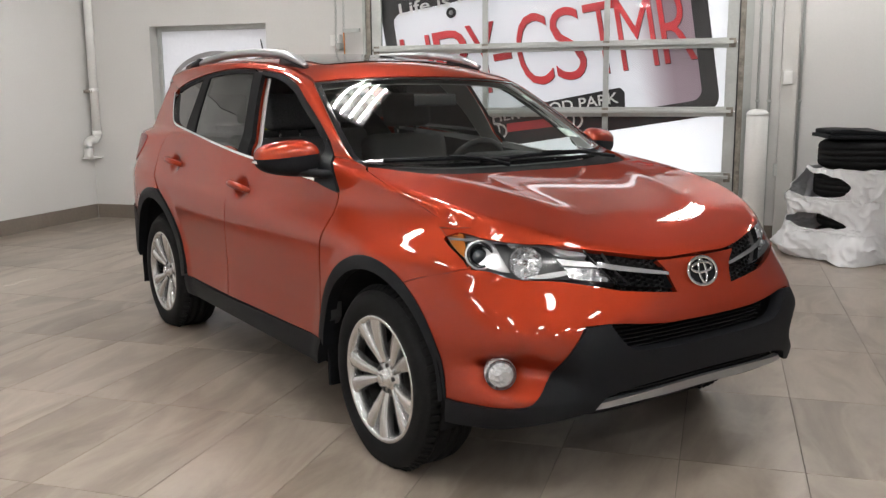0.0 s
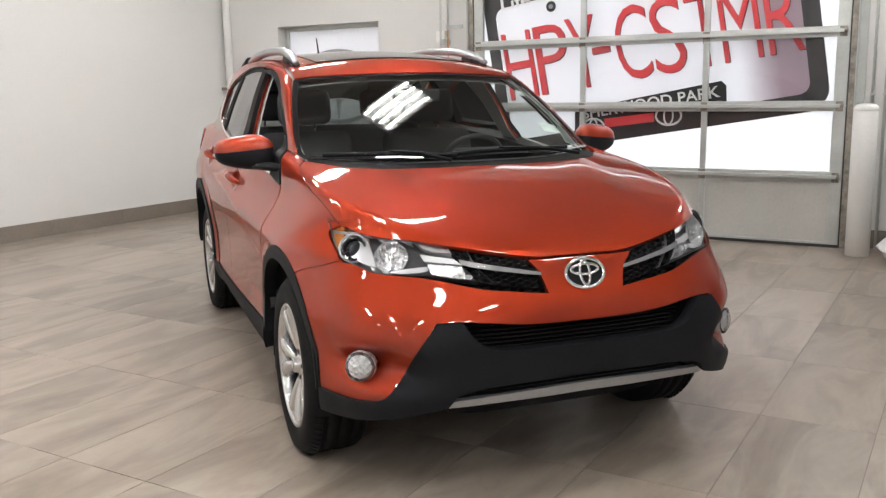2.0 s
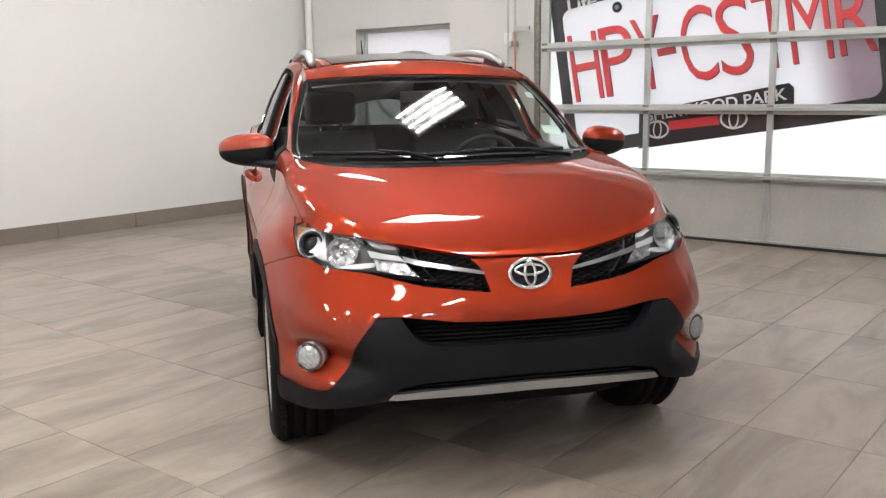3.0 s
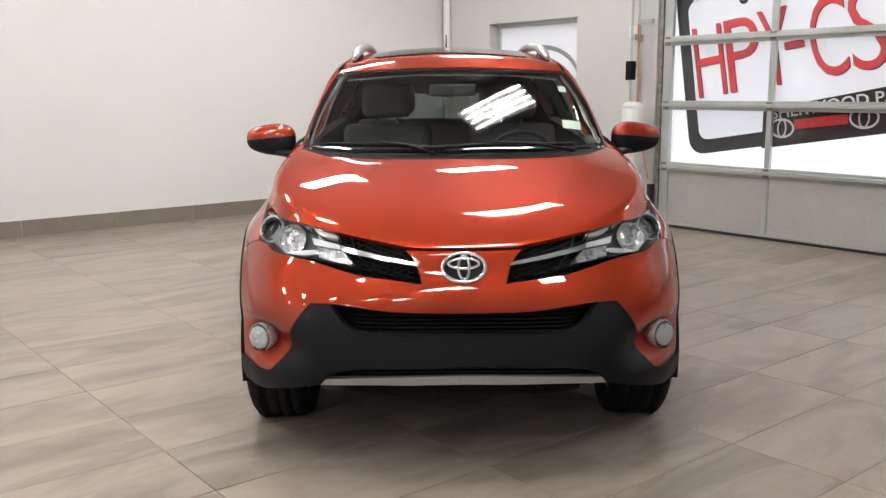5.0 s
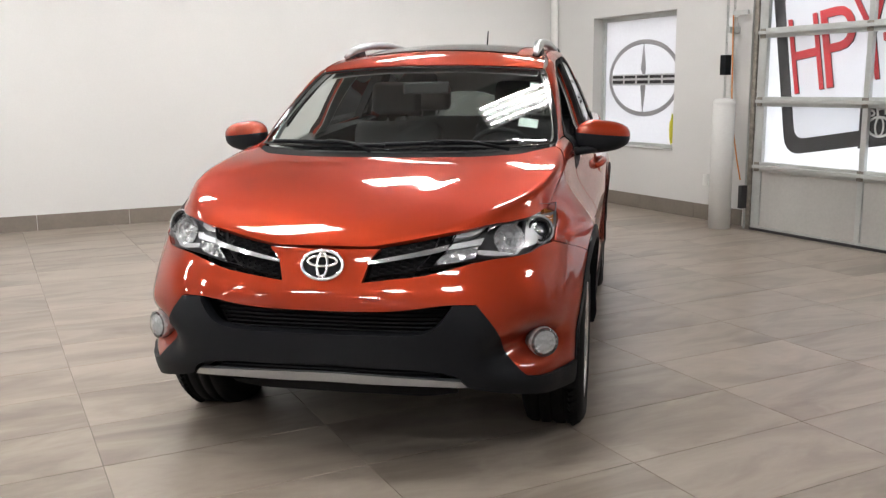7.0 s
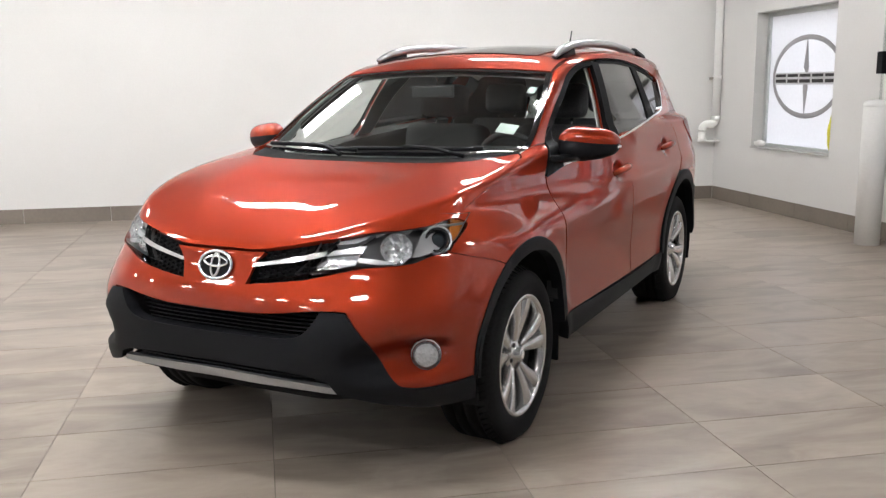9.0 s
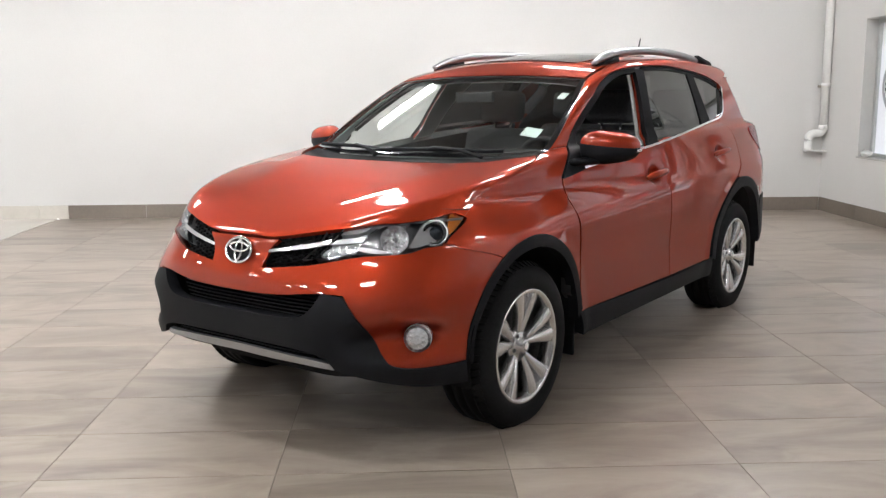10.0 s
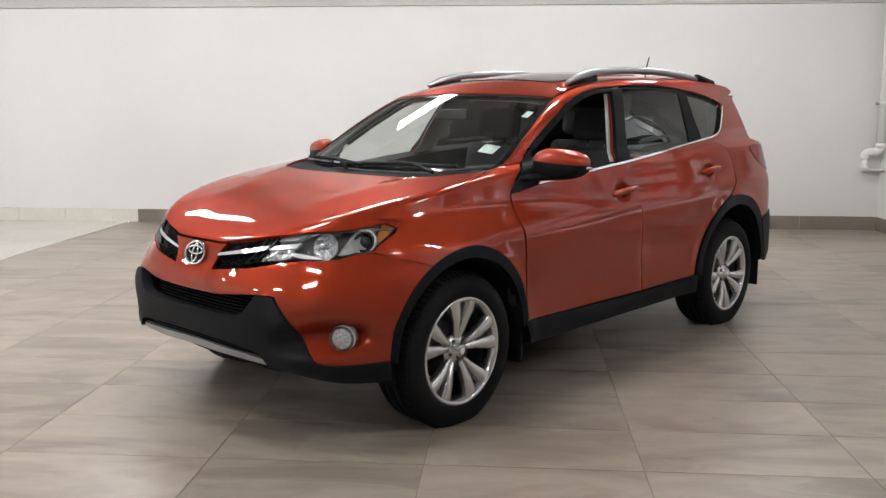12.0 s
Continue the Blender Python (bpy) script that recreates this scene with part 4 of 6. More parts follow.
def build_wheel():
    """A wheel that faces +y, its axle at the origin."""
    turn = pose(0, 0, 0, -90, 0, 0)
    bm = bmesh.new()
    lathe(bm, [(0.0, -0.10), (0.15, -0.10), (0.15, -0.115), (0.06, -0.118), (0.0, -0.118)], turn, 48)
    lathe(bm, [(0.236, -0.02), (0.239, -0.02), (0.239, -0.20), (0.232, -0.20), (0.228, -0.10)], turn, 48, True)
    hub = part("wheel", bm, M["brake"], None, "alloy wheel with a black tyre")
    bm = bmesh.new()
    
    prof_ = [(0.240, 0.0), (0.247, 0.013), (0.262, 0.019), (0.285, 0.022), (0.31, 0.020), (0.328, 0.012), (0.341, -0.002), (0.349, -0.02), (0.351, -0.05), (0.343, -0.052), (0.343, -0.06), (0.352, -0.062), (0.352, -0.098), (0.343, -0.10), (0.343, -0.11), (0.352, -0.112), (0.352, -0.148), (0.343, -0.15), (0.343, -0.158), (0.351, -0.16), (0.348, -0.19), (0.335, -0.212), (0.30, -0.225), (0.262, -0.22), (0.24, -0.205)]
    lathe(bm, prof_, turn, 96, True)
    squash(bm)
    part("tyre", bm, M["rubber"], hub, "black radial tyre with fine tread")
    # shoulder blocks
    bm = bmesh.new()
    for k in range(72):
        box(bm, (-0.0105, -0.034, -0.012), (0.0105, 0.0, 0.0025), 0.0, pose(0, 0, 0, 0, 5 * k, 0) @ pose(0, -0.004, 0.342, -32, 0, 12))
    squash(bm)
    tagged(part("tread", bm, M["rubber"], hub, smooth=False), kind="stuff")
    bm = bmesh.new()
    lathe(bm, [(0.222, -0.006), (0.230, 0.010), (0.240, 0.016), (0.2485, 0.013), (0.2485, 0.0), (0.234, -0.02), (0.222, -0.05), (0.218, -0.05)], turn, 72, True)
    part("rim", bm, M["alloy"], hub, "bright silver rim")
    bm = bmesh.new()
    lathe(bm, [(0.0, 0.008), (0.024, 0.006), (0.031, 0.0), (0.033, -0.015), (0.052, -0.022), (0.075, -0.030), (0.082, -0.05), (0.0, -0.05)][::-1], turn, 40)
    part("centre", bm, M["alloy"], hub, "silver wheel centre")
    bm = bmesh.new()
    lathe(bm, [(0.0, 0.0095), (0.012, 0.0092), (0.021, 0.008), (0.0, 0.007)], turn, 24)
    part("cap", bm, M["chrome"], hub, "chrome centre cap")
    # five pairs of spokes
    bm = bmesh.new()
    for a0, a1, side in ((4.5, 14.5, 1),):
        st = [(0.060, 10.0, 0.014, -0.022), (0.10, 10.5, 0.017, -0.012), (0.15, 11.6, 0.024, -0.001), (0.20, 13.0, 0.031, 0.005), (0.232, 14.0, 0.036, 0.006)]
        rings = []
        for r_, ang, half, y in st:
            a = radians(ang)
            c = Vector((math.sin(a) * r_, y, math.cos(a) * r_))
            t = Vector((math.cos(a), 0, -math.sin(a)))
            o = Vector((0, 1, 0))
            rings.append([bm.verts.new(c + t * dx * half + o * dy) for dx, dy in ((-1, -0.035), (-1, -0.008), (-0.82, 0.0), (-0.1, 0.004), (0.82, 0.0), (1, -0.008), (1, -0.035))])
        for p, q in zip(rings, rings[1:]):
            for i in range(6):
                bm.faces.new((p[i], p[i + 1], q[i + 1], q[i]))
    bmesh.ops.recalc_face_normals(bm, faces=bm.faces[:])
    spoke = part("spoke", bm, M["alloy"], hub)
    bm2 = bmesh.new()
    bm2.from_mesh(spoke.data)
    bmesh.ops.scale(bm2, vec=(-1, 1, 1), verts=bm2.verts[:])
    bmesh.ops.reverse_faces(bm2, faces=bm2.faces[:])
    other = part("spoke", bm2, M["alloy"], hub)
    for k in range(5):
        for ob in (spoke, other):
            o = ob if k == 0 else ob.copy()
            if k:
                scene.collection.objects.link(o)
                o.parent = hub
            o.matrix_basis = pose(0, 0, 0, 0, 72 * k, 0)
    bm = bmesh.new()
    lathe(bm, [(0.0, -0.016), (0.008, -0.016), (0.010, -0.018), (0.010, -0.04)][::-1], turn, 6)
    nut = part("wheel_nut", bm, M["brake"], hub)
    for k in range(5):
        o = nut if k == 0 else nut.copy()
        if k:
            scene.collection.objects.link(o)
            o.parent = hub
        a = radians(72 * k + 36)
        o.matrix_basis = Matrix.Translation((0.052 * math.sin(a), 0, 0.052 * math.cos(a)))
    return hub


wheel = build_wheel()
tagged(wheel, "alloy wheel with five pairs of spokes and a black tyre")
wheel.parent = car
HUB_V = 0.848
SPINS = ((AXLE_F, 1, -4), (AXLE_R, 1, 30), (AXLE_F, -1, 25), (AXLE_R, -1, 55))
wheels = [wheel if i == 0 else copy_thing(wheel, Matrix()) for i in range(4)]
for w_, (uu, sv, spin) in zip(wheels, SPINS):
    w_.matrix_basis = Matrix.Translation((uu, sv * HUB_V, HUB_W)) @ Matrix.Rotation(0 if sv > 0 else math.pi, 4, "Z")
    for piece in w_.children:
        if piece.name.split(".")[0] in ("spoke", "wheel_nut", "cap"):
            piece.matrix_basis = Matrix.Rotation(radians(spin), 4, "Y") @ piece.matrix_basis

# wheel wells, underbody, flaps
for cu, r in ((AXLE_F, 0.425), (AXLE_R, 0.46)):
    for s in (1, -1):
        bm = bmesh.new()
        rings = [[bm.verts.new((cu + r * math.cos(a), s * vv, 0.345 + r * math.sin(a))) for a in (radians(-12 + 204 * k / 20) for k in range(21))] for vv in (0.855, 0.50)]
        for k in range(20):
            bm.faces.new((rings[0][k], rings[0][k + 1], rings[1][k + 1], rings[1][k]))
        bm.faces.new(rings[1])
        part("wheel_well", bm, M["dark"], car, "black wheel well liner")
bm = bmesh.new()
box(bm, (-2.2, -0.80, 0.25), (-0.60, 0.80, 0.40), 0.02)
box(bm, (-3.5, -0.50, 0.25), (-2.2, 0.50, 0.45), 0.02)
box(bm, (-0.6, -0.50, 0.24), (0.35, 0.50, 0.42), 0.02)
bmesh.ops.remove_doubles(bm, verts=bm.verts[:], dist=1e-5)
part("underbody", bm, M["dark"], car, "dark underbody", smooth=False)
for uu in (-0.525, -3.20):
    for s in (1, -1):
        bm = bmesh.new()
        box(bm, (uu - 0.008, 0.70, 0.185), (uu + 0.008, 0.845, 0.46), 0.006)
        if s < 0:
            bmesh.ops.scale(bm, vec=(1, -1, 1), verts=bm.verts[:])
            bmesh.ops.reverse_faces(bm, faces=bm.faces[:])
        part("mud_flap", bm, M["black"], car, "black mud flap", smooth=False)

# ---- car details ----
def on_skin(u, v, w, way, inset=0.0):
    p = to_skin(np.array([(u, v, w)]), way, inset)
    return Vector(p[0]), Vector(field_normals(p)[0])


def mirrored(build):
    """Builds a part on the left and its mirror image on the right."""
    out = []
    for s in (1, -1):
        out.append(build(s))
    return out


def flip_side(bm, s):
    if s < 0:
        bmesh.ops.scale(bm, vec=(1, -1, 1), verts=bm.verts[:])
        bmesh.ops.reverse_faces(bm, faces=bm.faces[:])


def facing(p, n, spin=0.0):
    """A pose at p whose z axis is n."""
    return Matrix.Translation(p) @ Vector(n).to_track_quat("Z", "Y").to_matrix().to_4x4() @ Matrix.Rotation(spin, 4, "Z")


CORNER = (-0.75, -0.66, 0)
LAMP = [(0.236, 0.787, 0.938), (0.236, 0.787, 0.938), (0.376, 0.705, 0.932), (0.494, 0.60, 0.919), (0.594, 0.46, 0.899), (0.594, 0.46, 0.899), (0.639, 0.424, 0.835), (0.690, 0.357, 0.738), (0.690, 0.357, 0.738), (0.596, 0.528, 0.758), (0.48, 0.655, 0.761), (0.42, 0.70, 0.788), (0.335, 0.752, 0.838)]
lamp = panel("headlamp", LAMP, CORNER, M["lamp_dark"], car, "clear headlamp with a projector and chrome reflectors", inset=0.055, depth=-0.05, step=0.03)
lamp_of = dict(zip((1, -1), lamp))
for ob in panel("lens", LAMP, CORNER, M["lens"], lamp_of, "clear plastic lens", inset=0.003, depth=0.006, step=0.03):
    ob.visible_shadow = False
panel("side_reflector", [(0.204, 0.738, 0.932), (0.281, 0.711, 0.921), (0.281, 0.711, 0.921), (0.352, 0.741, 0.838), (0.352, 0.741, 0.838), (0.282, 0.75, 0.872)], CORNER, M["amber"], lamp_of, "amber side reflector", inset=0.012, depth=0.02, step=0.03)
panel("projector_bezel", [(0.275, 0.692, 0.925), (0.354, 0.663, 0.92), (0.407, 0.66, 0.864), (0.48, 0.661, 0.802), (0.48, 0.661, 0.802), (0.443, 0.682, 0.804), (0.371, 0.719, 0.826), (0.313, 0.705, 0.879)], CORNER, M["bezel"], lamp_of, "silver bezel that sweeps round the projector", inset=0.030, depth=0.02, step=0.02)
panel("bowl_edge", [(0.414, 0.638, 0.912), (0.493, 0.567, 0.905), (0.531, 0.554, 0.876), (0.479, 0.588, 0.888), (0.446, 0.631, 0.878)], CORNER, M["lamp_chrome"], lamp_of, "chrome upper edge of the bowl", inset=0.020, depth=0.02, step=0.02)
panel("reflector_bar", [q for q in ((0.512, 0.548, 0.89), (0.565, 0.466, 0.887), (0.601, 0.439, 0.847), (0.568, 0.496, 0.852), (0.554, 0.529, 0.869)) for _ in (0, 1)], CORNER, M["lamp_silver"], lamp_of, "silver reflector", inset=0.024, depth=0.03, step=0.02)
panel("light_bar", [q for q in ((0.556, 0.533, 0.849), (0.62, 0.442, 0.84), (0.629, 0.417, 0.819), (0.57, 0.523, 0.827)) for _ in (0, 1)], CORNER, M["lamp_silver"], lamp_of, "pale light bar", inset=0.016, depth=0.02, step=0.02)
panel("turn_reflector", [q for q in ((0.575, 0.52, 0.819), (0.627, 0.422, 0.812), (0.655, 0.385, 0.765), (0.629, 0.454, 0.772), (0.592, 0.512, 0.783)) for _ in (0, 1)], CORNER, M["lamp_chrome"], lamp_of, "chrome turn signal reflector", inset=0.026, depth=0.03, step=0.02)
panel("lower_trim", [(0.516, 0.622, 0.789), (0.58, 0.517, 0.81), (0.596, 0.525, 0.802), (0.551, 0.58, 0.786)], CORNER, M["lamp_silver"], lamp_of, "silver lower edge", inset=0.018, depth=0.01, step=0.02)
strip("edge_trim", [(0.25, 0.782, 0.932), (0.378, 0.705, 0.923), (0.496, 0.60, 0.910), (0.592, 0.462, 0.890)], [(0.262, 0.778, 0.922), (0.378, 0.705, 0.914), (0.496, 0.60, 0.901), (0.592, 0.462, 0.882)], CORNER, M["lamp_grey"], lamp_of, "grey upper edge", n=24, rows=1, inset=0.010, depth=0.01)
for s in (1, -1):
    for (u_, v_, w_), r_, kind in (((0.359, 0.698, 0.865), 0.046, "projector"), ((0.492, 0.608, 0.846), 0.057, "bowl")):
        p, n = on_skin(u_, v_, w_, CORNER, 0.018 if kind == "projector" else 0.024)
        n = (n + Vector((0.9, 0.0, 0.0))).normalized()
        bm = bmesh.new()
        if kind == "projector":
            lathe(bm, [(r_, -0.05), (r_, -0.002), (r_ * 0.95, 0.006), (r_ * 0.80, 0.003), (r_ * 0.70, -0.012), (r_ * 0.68, -0.03)], facing(p, n), 32)
            flip_side(bm, s)
            part("projector_ring", bm, M["lamp_black"], lamp_of[s], "gloss black projector ring")
            bm = bmesh.new()
            lathe(bm, [(r_ * 1.0, -0.03), (r_ * 1.0, 0.004), (r_ * 1.08, 0.009), (r_ * 1.16, 0.004), (r_ * 1.16, -0.03)], facing(p, n), 36, True)
            flip_side(bm, s)
            part("ring_trim", bm, M["bezel"], lamp_of[s], "silver trim ring")
            bm = bmesh.new()
            lathe(bm, [(0.0, 0.004), (0.014, 0.001), (0.025, -0.007), (0.032, -0.018), (0.032, -0.02)][::-1], facing(p, n), 28)
            flip_side(bm, s)
            part("projector_lens", bm, M["lens_dark"], lamp_of[s], "dark glass projector lens")
        else:
            rows = [(r_ * math.sin(radians(a)), -0.024 * math.cos(radians(a))) for a in (10, 22, 34, 46, 58, 68, 78, 90)]
            lathe(bm, rows, facing(p, n), 17)
            bmesh.ops.delete(bm, geom=[max(bm.faces, key=lambda f: f.calc_area())], context="FACES_ONLY")
            for v in bm.verts:
                v.co += noise.noise_vector(v.co * 70) * 0.005
            flip_side(bm, s)
            part("reflector_bowl", bm, M["lamp_chrome"], lamp_of[s], "faceted chrome reflector bowl", smooth=False)
            bm = bmesh.new()
            lathe(bm, [(0.0, 0.0), (0.010, -0.003), (0.013, -0.012), (0.013, -0.02)][::-1], facing(p, n), 16)
            flip_side(bm, s)
            part("bulb_shield", bm, M["chrome"], lamp_of[s])

# grille halves: honeycomb, chrome bar
GRILLE = [(0.603, 0.452, 0.887), (0.69, 0.206, 0.843), (0.69, 0.206, 0.843), (0.712, 0.174, 0.80), (0.738, 0.150, 0.722), (0.738, 0.150, 0.722), (0.691, 0.350, 0.740), (0.691, 0.350, 0.740), (0.641, 0.418, 0.835)]
grille = panel("grille", GRILLE, FRONT, M["dark"], car, "black honeycomb upper grille", inset=0.045, depth=-0.04, step=0.05)
grille_of = dict(zip((1, -1), grille))


def inside(poly, x, y):
    hit = False
    for (x0, y0), (x1, y1) in zip(poly, poly[1:] + poly[:1]):
        if (y0 > y) != (y1 > y) and x < (x1 - x0) * (y - y0) / (y1 - y0) + x0:
            hit = not hit
    return hit


flat = [(p[1], p[2]) for p in GRILLE]
cells = []
R_ = 0.0125
for i in range(0, 26):
    for j in range(0, 18):
        cx = 0.13 + i * R_ * 1.95
        cy = 0.72 + j * R_ * 1.25 + (R_ * 0.62 if i % 2 else 0)
        if inside(flat, cx, cy):
            cells.append((cx, cy))
raw = []
for cx, cy in cells:
    for k in range(6):
        a = math.pi / 3 * k
        raw.append((0.68, cx + 1.25 * R_ * math.cos(a), cy + 0.72 * R_ * math.sin(a)))
    for k in range(6):
        a = math.pi / 3 * k
        raw.append((0.68, cx + 1.02 * R_ * math.cos(a), cy + 0.55 * R_ * math.sin(a)))
skin = to_skin(np.array(raw), FRONT, 0.02)
for s in (1, -1):
    bm = bmesh.new()
    vs = [bm.verts.new(Vector(p) * 1.0) for p in skin]
    back = [bm.verts.new(Vector(p) - Vector((0.012, 0, 0))) for p in skin]
    for c in range(len(cells)):
        o = c * 12
        for k in range(6):
            k2 = (k + 1) % 6
            bm.faces.new((vs[o + k], vs[o + k2], vs[o + 6 + k2], vs[o + 6 + k]))
            bm.faces.new((vs[o + 6 + k], vs[o + 6 + k2], back[o + 6 + k2], back[o + 6 + k]))
    flip_side(bm, s)
    tagged(part("honeycomb", bm, M["dark"], grille_of[s], "black honeycomb mesh", smooth=False), kind="stuff")
strip("chrome_bar", [(0.712, 0.160, 0.797), (0.69, 0.25, 0.812), (0.655, 0.385, 0.838), (0.635, 0.425, 0.847)], [(0.714, 0.157, 0.785), (0.69, 0.25, 0.796), (0.655, 0.385, 0.819), (0.64, 0.42, 0.829)], FRONT, M["chrome"], grille_of, "chrome grille bar", n=20, rows=4, inset=-0.002, depth=0.03)

# emblem of plain ovals
p, n = on_skin(0.71, 0, 0.782, FRONT, -0.003)
n = Vector((n[0], 0, n[2])).normalized()
face = Matrix.Translation(p) @ Matrix.Rotation(math.atan2(n[2], n[0]) * -1, 4, "Y") @ Matrix.Rotation(math.pi / 2, 4, "Y") @ Matrix.Rotation(math.pi / 2, 4, "Z")


def oval(bm, a, b, ca, cb, r, m, n=40, h=0.006):
    rings = []
    for k in range(n):
        t = 2 * math.pi * k / n
        c = Vector((ca + a * math.cos(t), cb + b * math.sin(t), h))
        o = Vector((math.cos(t) / a, math.sin(t) / b, 0)).normalized()
        rings.append([bm.verts.new(m @ (c + o * r * math.cos(q) + Vector((0, 0, r * 0.8 * math.sin(q))))) for q in (2 * math.pi * i / 8 for i in range(8))])
    for a_, b_ in zip(rings, rings[1:] + rings[:1]):
        for i in range(8):
            bm.faces.new((a_[i], a_[(i + 1) % 8], b_[(i + 1) % 8], b_[i]))


bm = bmesh.new()
bmesh.ops.create_circle(bm, cap_ends=True, radius=1, segments=40)
for v_ in bm.verts:
    v_.co = face @ Vector((v_.co[0] * 0.072, v_.co[1] * 0.049, 0.003))
emblem = part("emblem", bm, M["black"], car, "black oval badge with chrome rings")
for a, b_, cb, r in ((0.073, 0.050, 0, 0.0065), (0.052, 0.0175, 0.013, 0.0055), (0.0185, 0.041, 0, 0.0055)):
    bm = bmesh.new()
    oval(bm, a, b_, 0, cb, r, face)
    bmesh.ops.recalc_face_normals(bm, faces=bm.faces[:])
    part("ring", bm, M["chrome"], emblem, "chrome oval ring")

# lower intake slats, slot
intake = panel("lower_intake", [(0.772, 0, 0.645), (0.763, 0.225, 0.648), (0.71, 0.45, 0.665), (0.71, 0.45, 0.665), (0.735, 0.41, 0.56), (0.745, 0.37, 0.52), (0.765, 0.25, 0.505), (0.774, 0, 0.498)], FRONT, M["dark"], car, "black lower intake with slats", inset=0.10, depth=-0.09, both=True, step=0.08)[0]
for k in range(7):
    w0 = 0.536 + 0.0145 * k
    h = 0.36 + 0.010 * k
    strip("slat", [(0.74, h, w0 + 0.004), (0.77, 0.15, w0 + 0.004), (0.775, 0, w0 + 0.004)], [(0.74, h, w0 - 0.001), (0.77, 0.15, w0 - 0.001), (0.775, 0, w0 - 0.001)], FRONT, M["dark"], intake, n=16, rows=1, inset=0.06, depth=0.03, both=True)
slot = panel("lower_slot", [(0.765, 0, 0.452), (0.735, 0.34, 0.444), (0.70, 0.43, 0.412), (0.70, 0.44, 0.390), (0.70, 0.38, 0.386), (0.75, 0, 0.386)], FRONT, M["dark"], car, "black lower slot with slats", inset=0.07, depth=-0.06, both=True, step=0.08)[0]
for k in range(3):
    w0 = 0.408 + 0.012 * k
    strip("slat", [(0.72, 0.40 - 0.02 * k, w0 + 0.003), (0.75, 0.15, w0 + 0.004), (0.76, 0, w0 + 0.004)], [(0.72, 0.40 - 0.02 * k, w0 - 0.001), (0.75, 0.15, w0 - 0.001), (0.76, 0, w0 - 0.001)], FRONT, M["black"], slot, n=16, rows=1, inset=0.012, depth=0.03, both=True)


# fog lamps
def fog(s):
    n = Vector((0.86, 0.5, 0.03)).normalized()
    p = Vector((0.520, 0.738, 0.488)) + n * 0.016
    bm = bmesh.new()
    lathe(bm, [(0.0, 0.010), (0.02, 0.008), (0.036, 0.003), (0.049, -0.004), (0.053, -0.01), (0.054, -0.05)], facing(p, n), 26)
    flip_side(bm, s)
    root = part("fog_lamp", bm, M["fog_facet"], car, "round clear fog lamp with a faceted reflector")
    bm = bmesh.new()
    lathe(bm, [(0.0, 0.018), (0.02, 0.0155), (0.037, 0.0095), (0.052, 0.0)][::-1], facing(p, n), 26)
    flip_side(bm, s)
    g = part("lens", bm, M["lens"], root, "clear fog lamp lens")
    g.visible_shadow = False


mirrored(fog)


# door mirrors
def superball(bm, c, r, e=0.8, n=28, m=20, shape=None):
    rows = []
    pw = lambda x: math.copysign(abs(x) ** e, x)
    for i in range(m + 1):
        la = -math.pi / 2 + math.pi * i / m
        row = []
        for k in range(n):
            lo = 2 * math.pi * k / n
            p = Vector((r[0] * pw(math.cos(la)) * pw(math.cos(lo)), r[1] * pw(math.cos(la)) * pw(math.sin(lo)), r[2] * pw(math.sin(la))))
            if shape:
                p = shape(p)
            row.append(bm.verts.new(Vector(c) + p))
        rows.append(row)
    for a, b in zip(rows, rows[1:]):
        for k in range(n):
            bm.faces.new((a[k], a[(k + 1) % n], b[(k + 1) % n], b[k]))
    bmesh.ops.remove_doubles(bm, verts=bm.verts[:], dist=1e-5)


def door_mirror(s):
    c = (-0.750, 0.900, 1.141)
    lean = lambda p: Vector((p[0] * (1.0 if p[0] > 0 else 0.7) - 0.32 * p[1], p[1], p[2] * (1 - 1.5 * max(p[1], -0.05)) ))
    cut = ((-0.750, 0.900, 1.153), (0.02, 0.10, 1))
    bm = bmesh.new()
    superball(bm, c, (0.082, 0.127, 0.076), 0.72, 40, 26, shape=lean)
    bmesh.ops.bisect_plane(bm, geom=bm.faces[:] + bm.edges[:] + bm.verts[:], plane_co=cut[0], plane_no=cut[1], clear_inner=True)
    flip_side(bm, s)
    root = part("door_mirror", bm, M["paint"], door_root[s], "orange door mirror cap")
    bm = bmesh.new()
    superball(bm, c, (0.081, 0.126, 0.075), 0.72, 40, 26, shape=lean)
    bmesh.ops.bisect_plane(bm, geom=bm.faces[:] + bm.edges[:] + bm.verts[:], plane_co=cut[0], plane_no=cut[1], clear_outer=True)
    flip_side(bm, s)
    part("mirror_base", bm, M["black"], door_root[s], "black lower mirror housing")
    bm = bmesh.new()
    sweep(bm, [(-0.58, 0.74, 1.075), (-0.65, 0.80, 1.078), (-0.735, 0.87, 1.09)], [0.036, 0.034, 0.046], 14, 0.55)
    flip_side(bm, s)
    part("mirror_arm", bm, M["black"], door_root[s], "black mirror arm")
    bm = bmesh.new()
    sweep(bm, [(-0.700, 0.932, 1.140), (-0.742, 0.983, 1.134), (-0.782, 1.016, 1.129), (-0.82, 1.020, 1.127)], [0.006, 0.011, 0.013, 0.009], 10, 0.9)
    flip_side(bm, s)
    part("turn_signal", bm, M["chrome"], door_root[s], "clear and chrome turn signal strip")
    bm = bmesh.new()
    superball(bm, (-0.805, 0.900, 1.140), (0.012, 0.09, 0.05), 0.7)
    flip_side(bm, s)
    part("mirror_glass", bm, M["chrome"], door_root[s], "mirror glass")


mirrored(door_mirror)


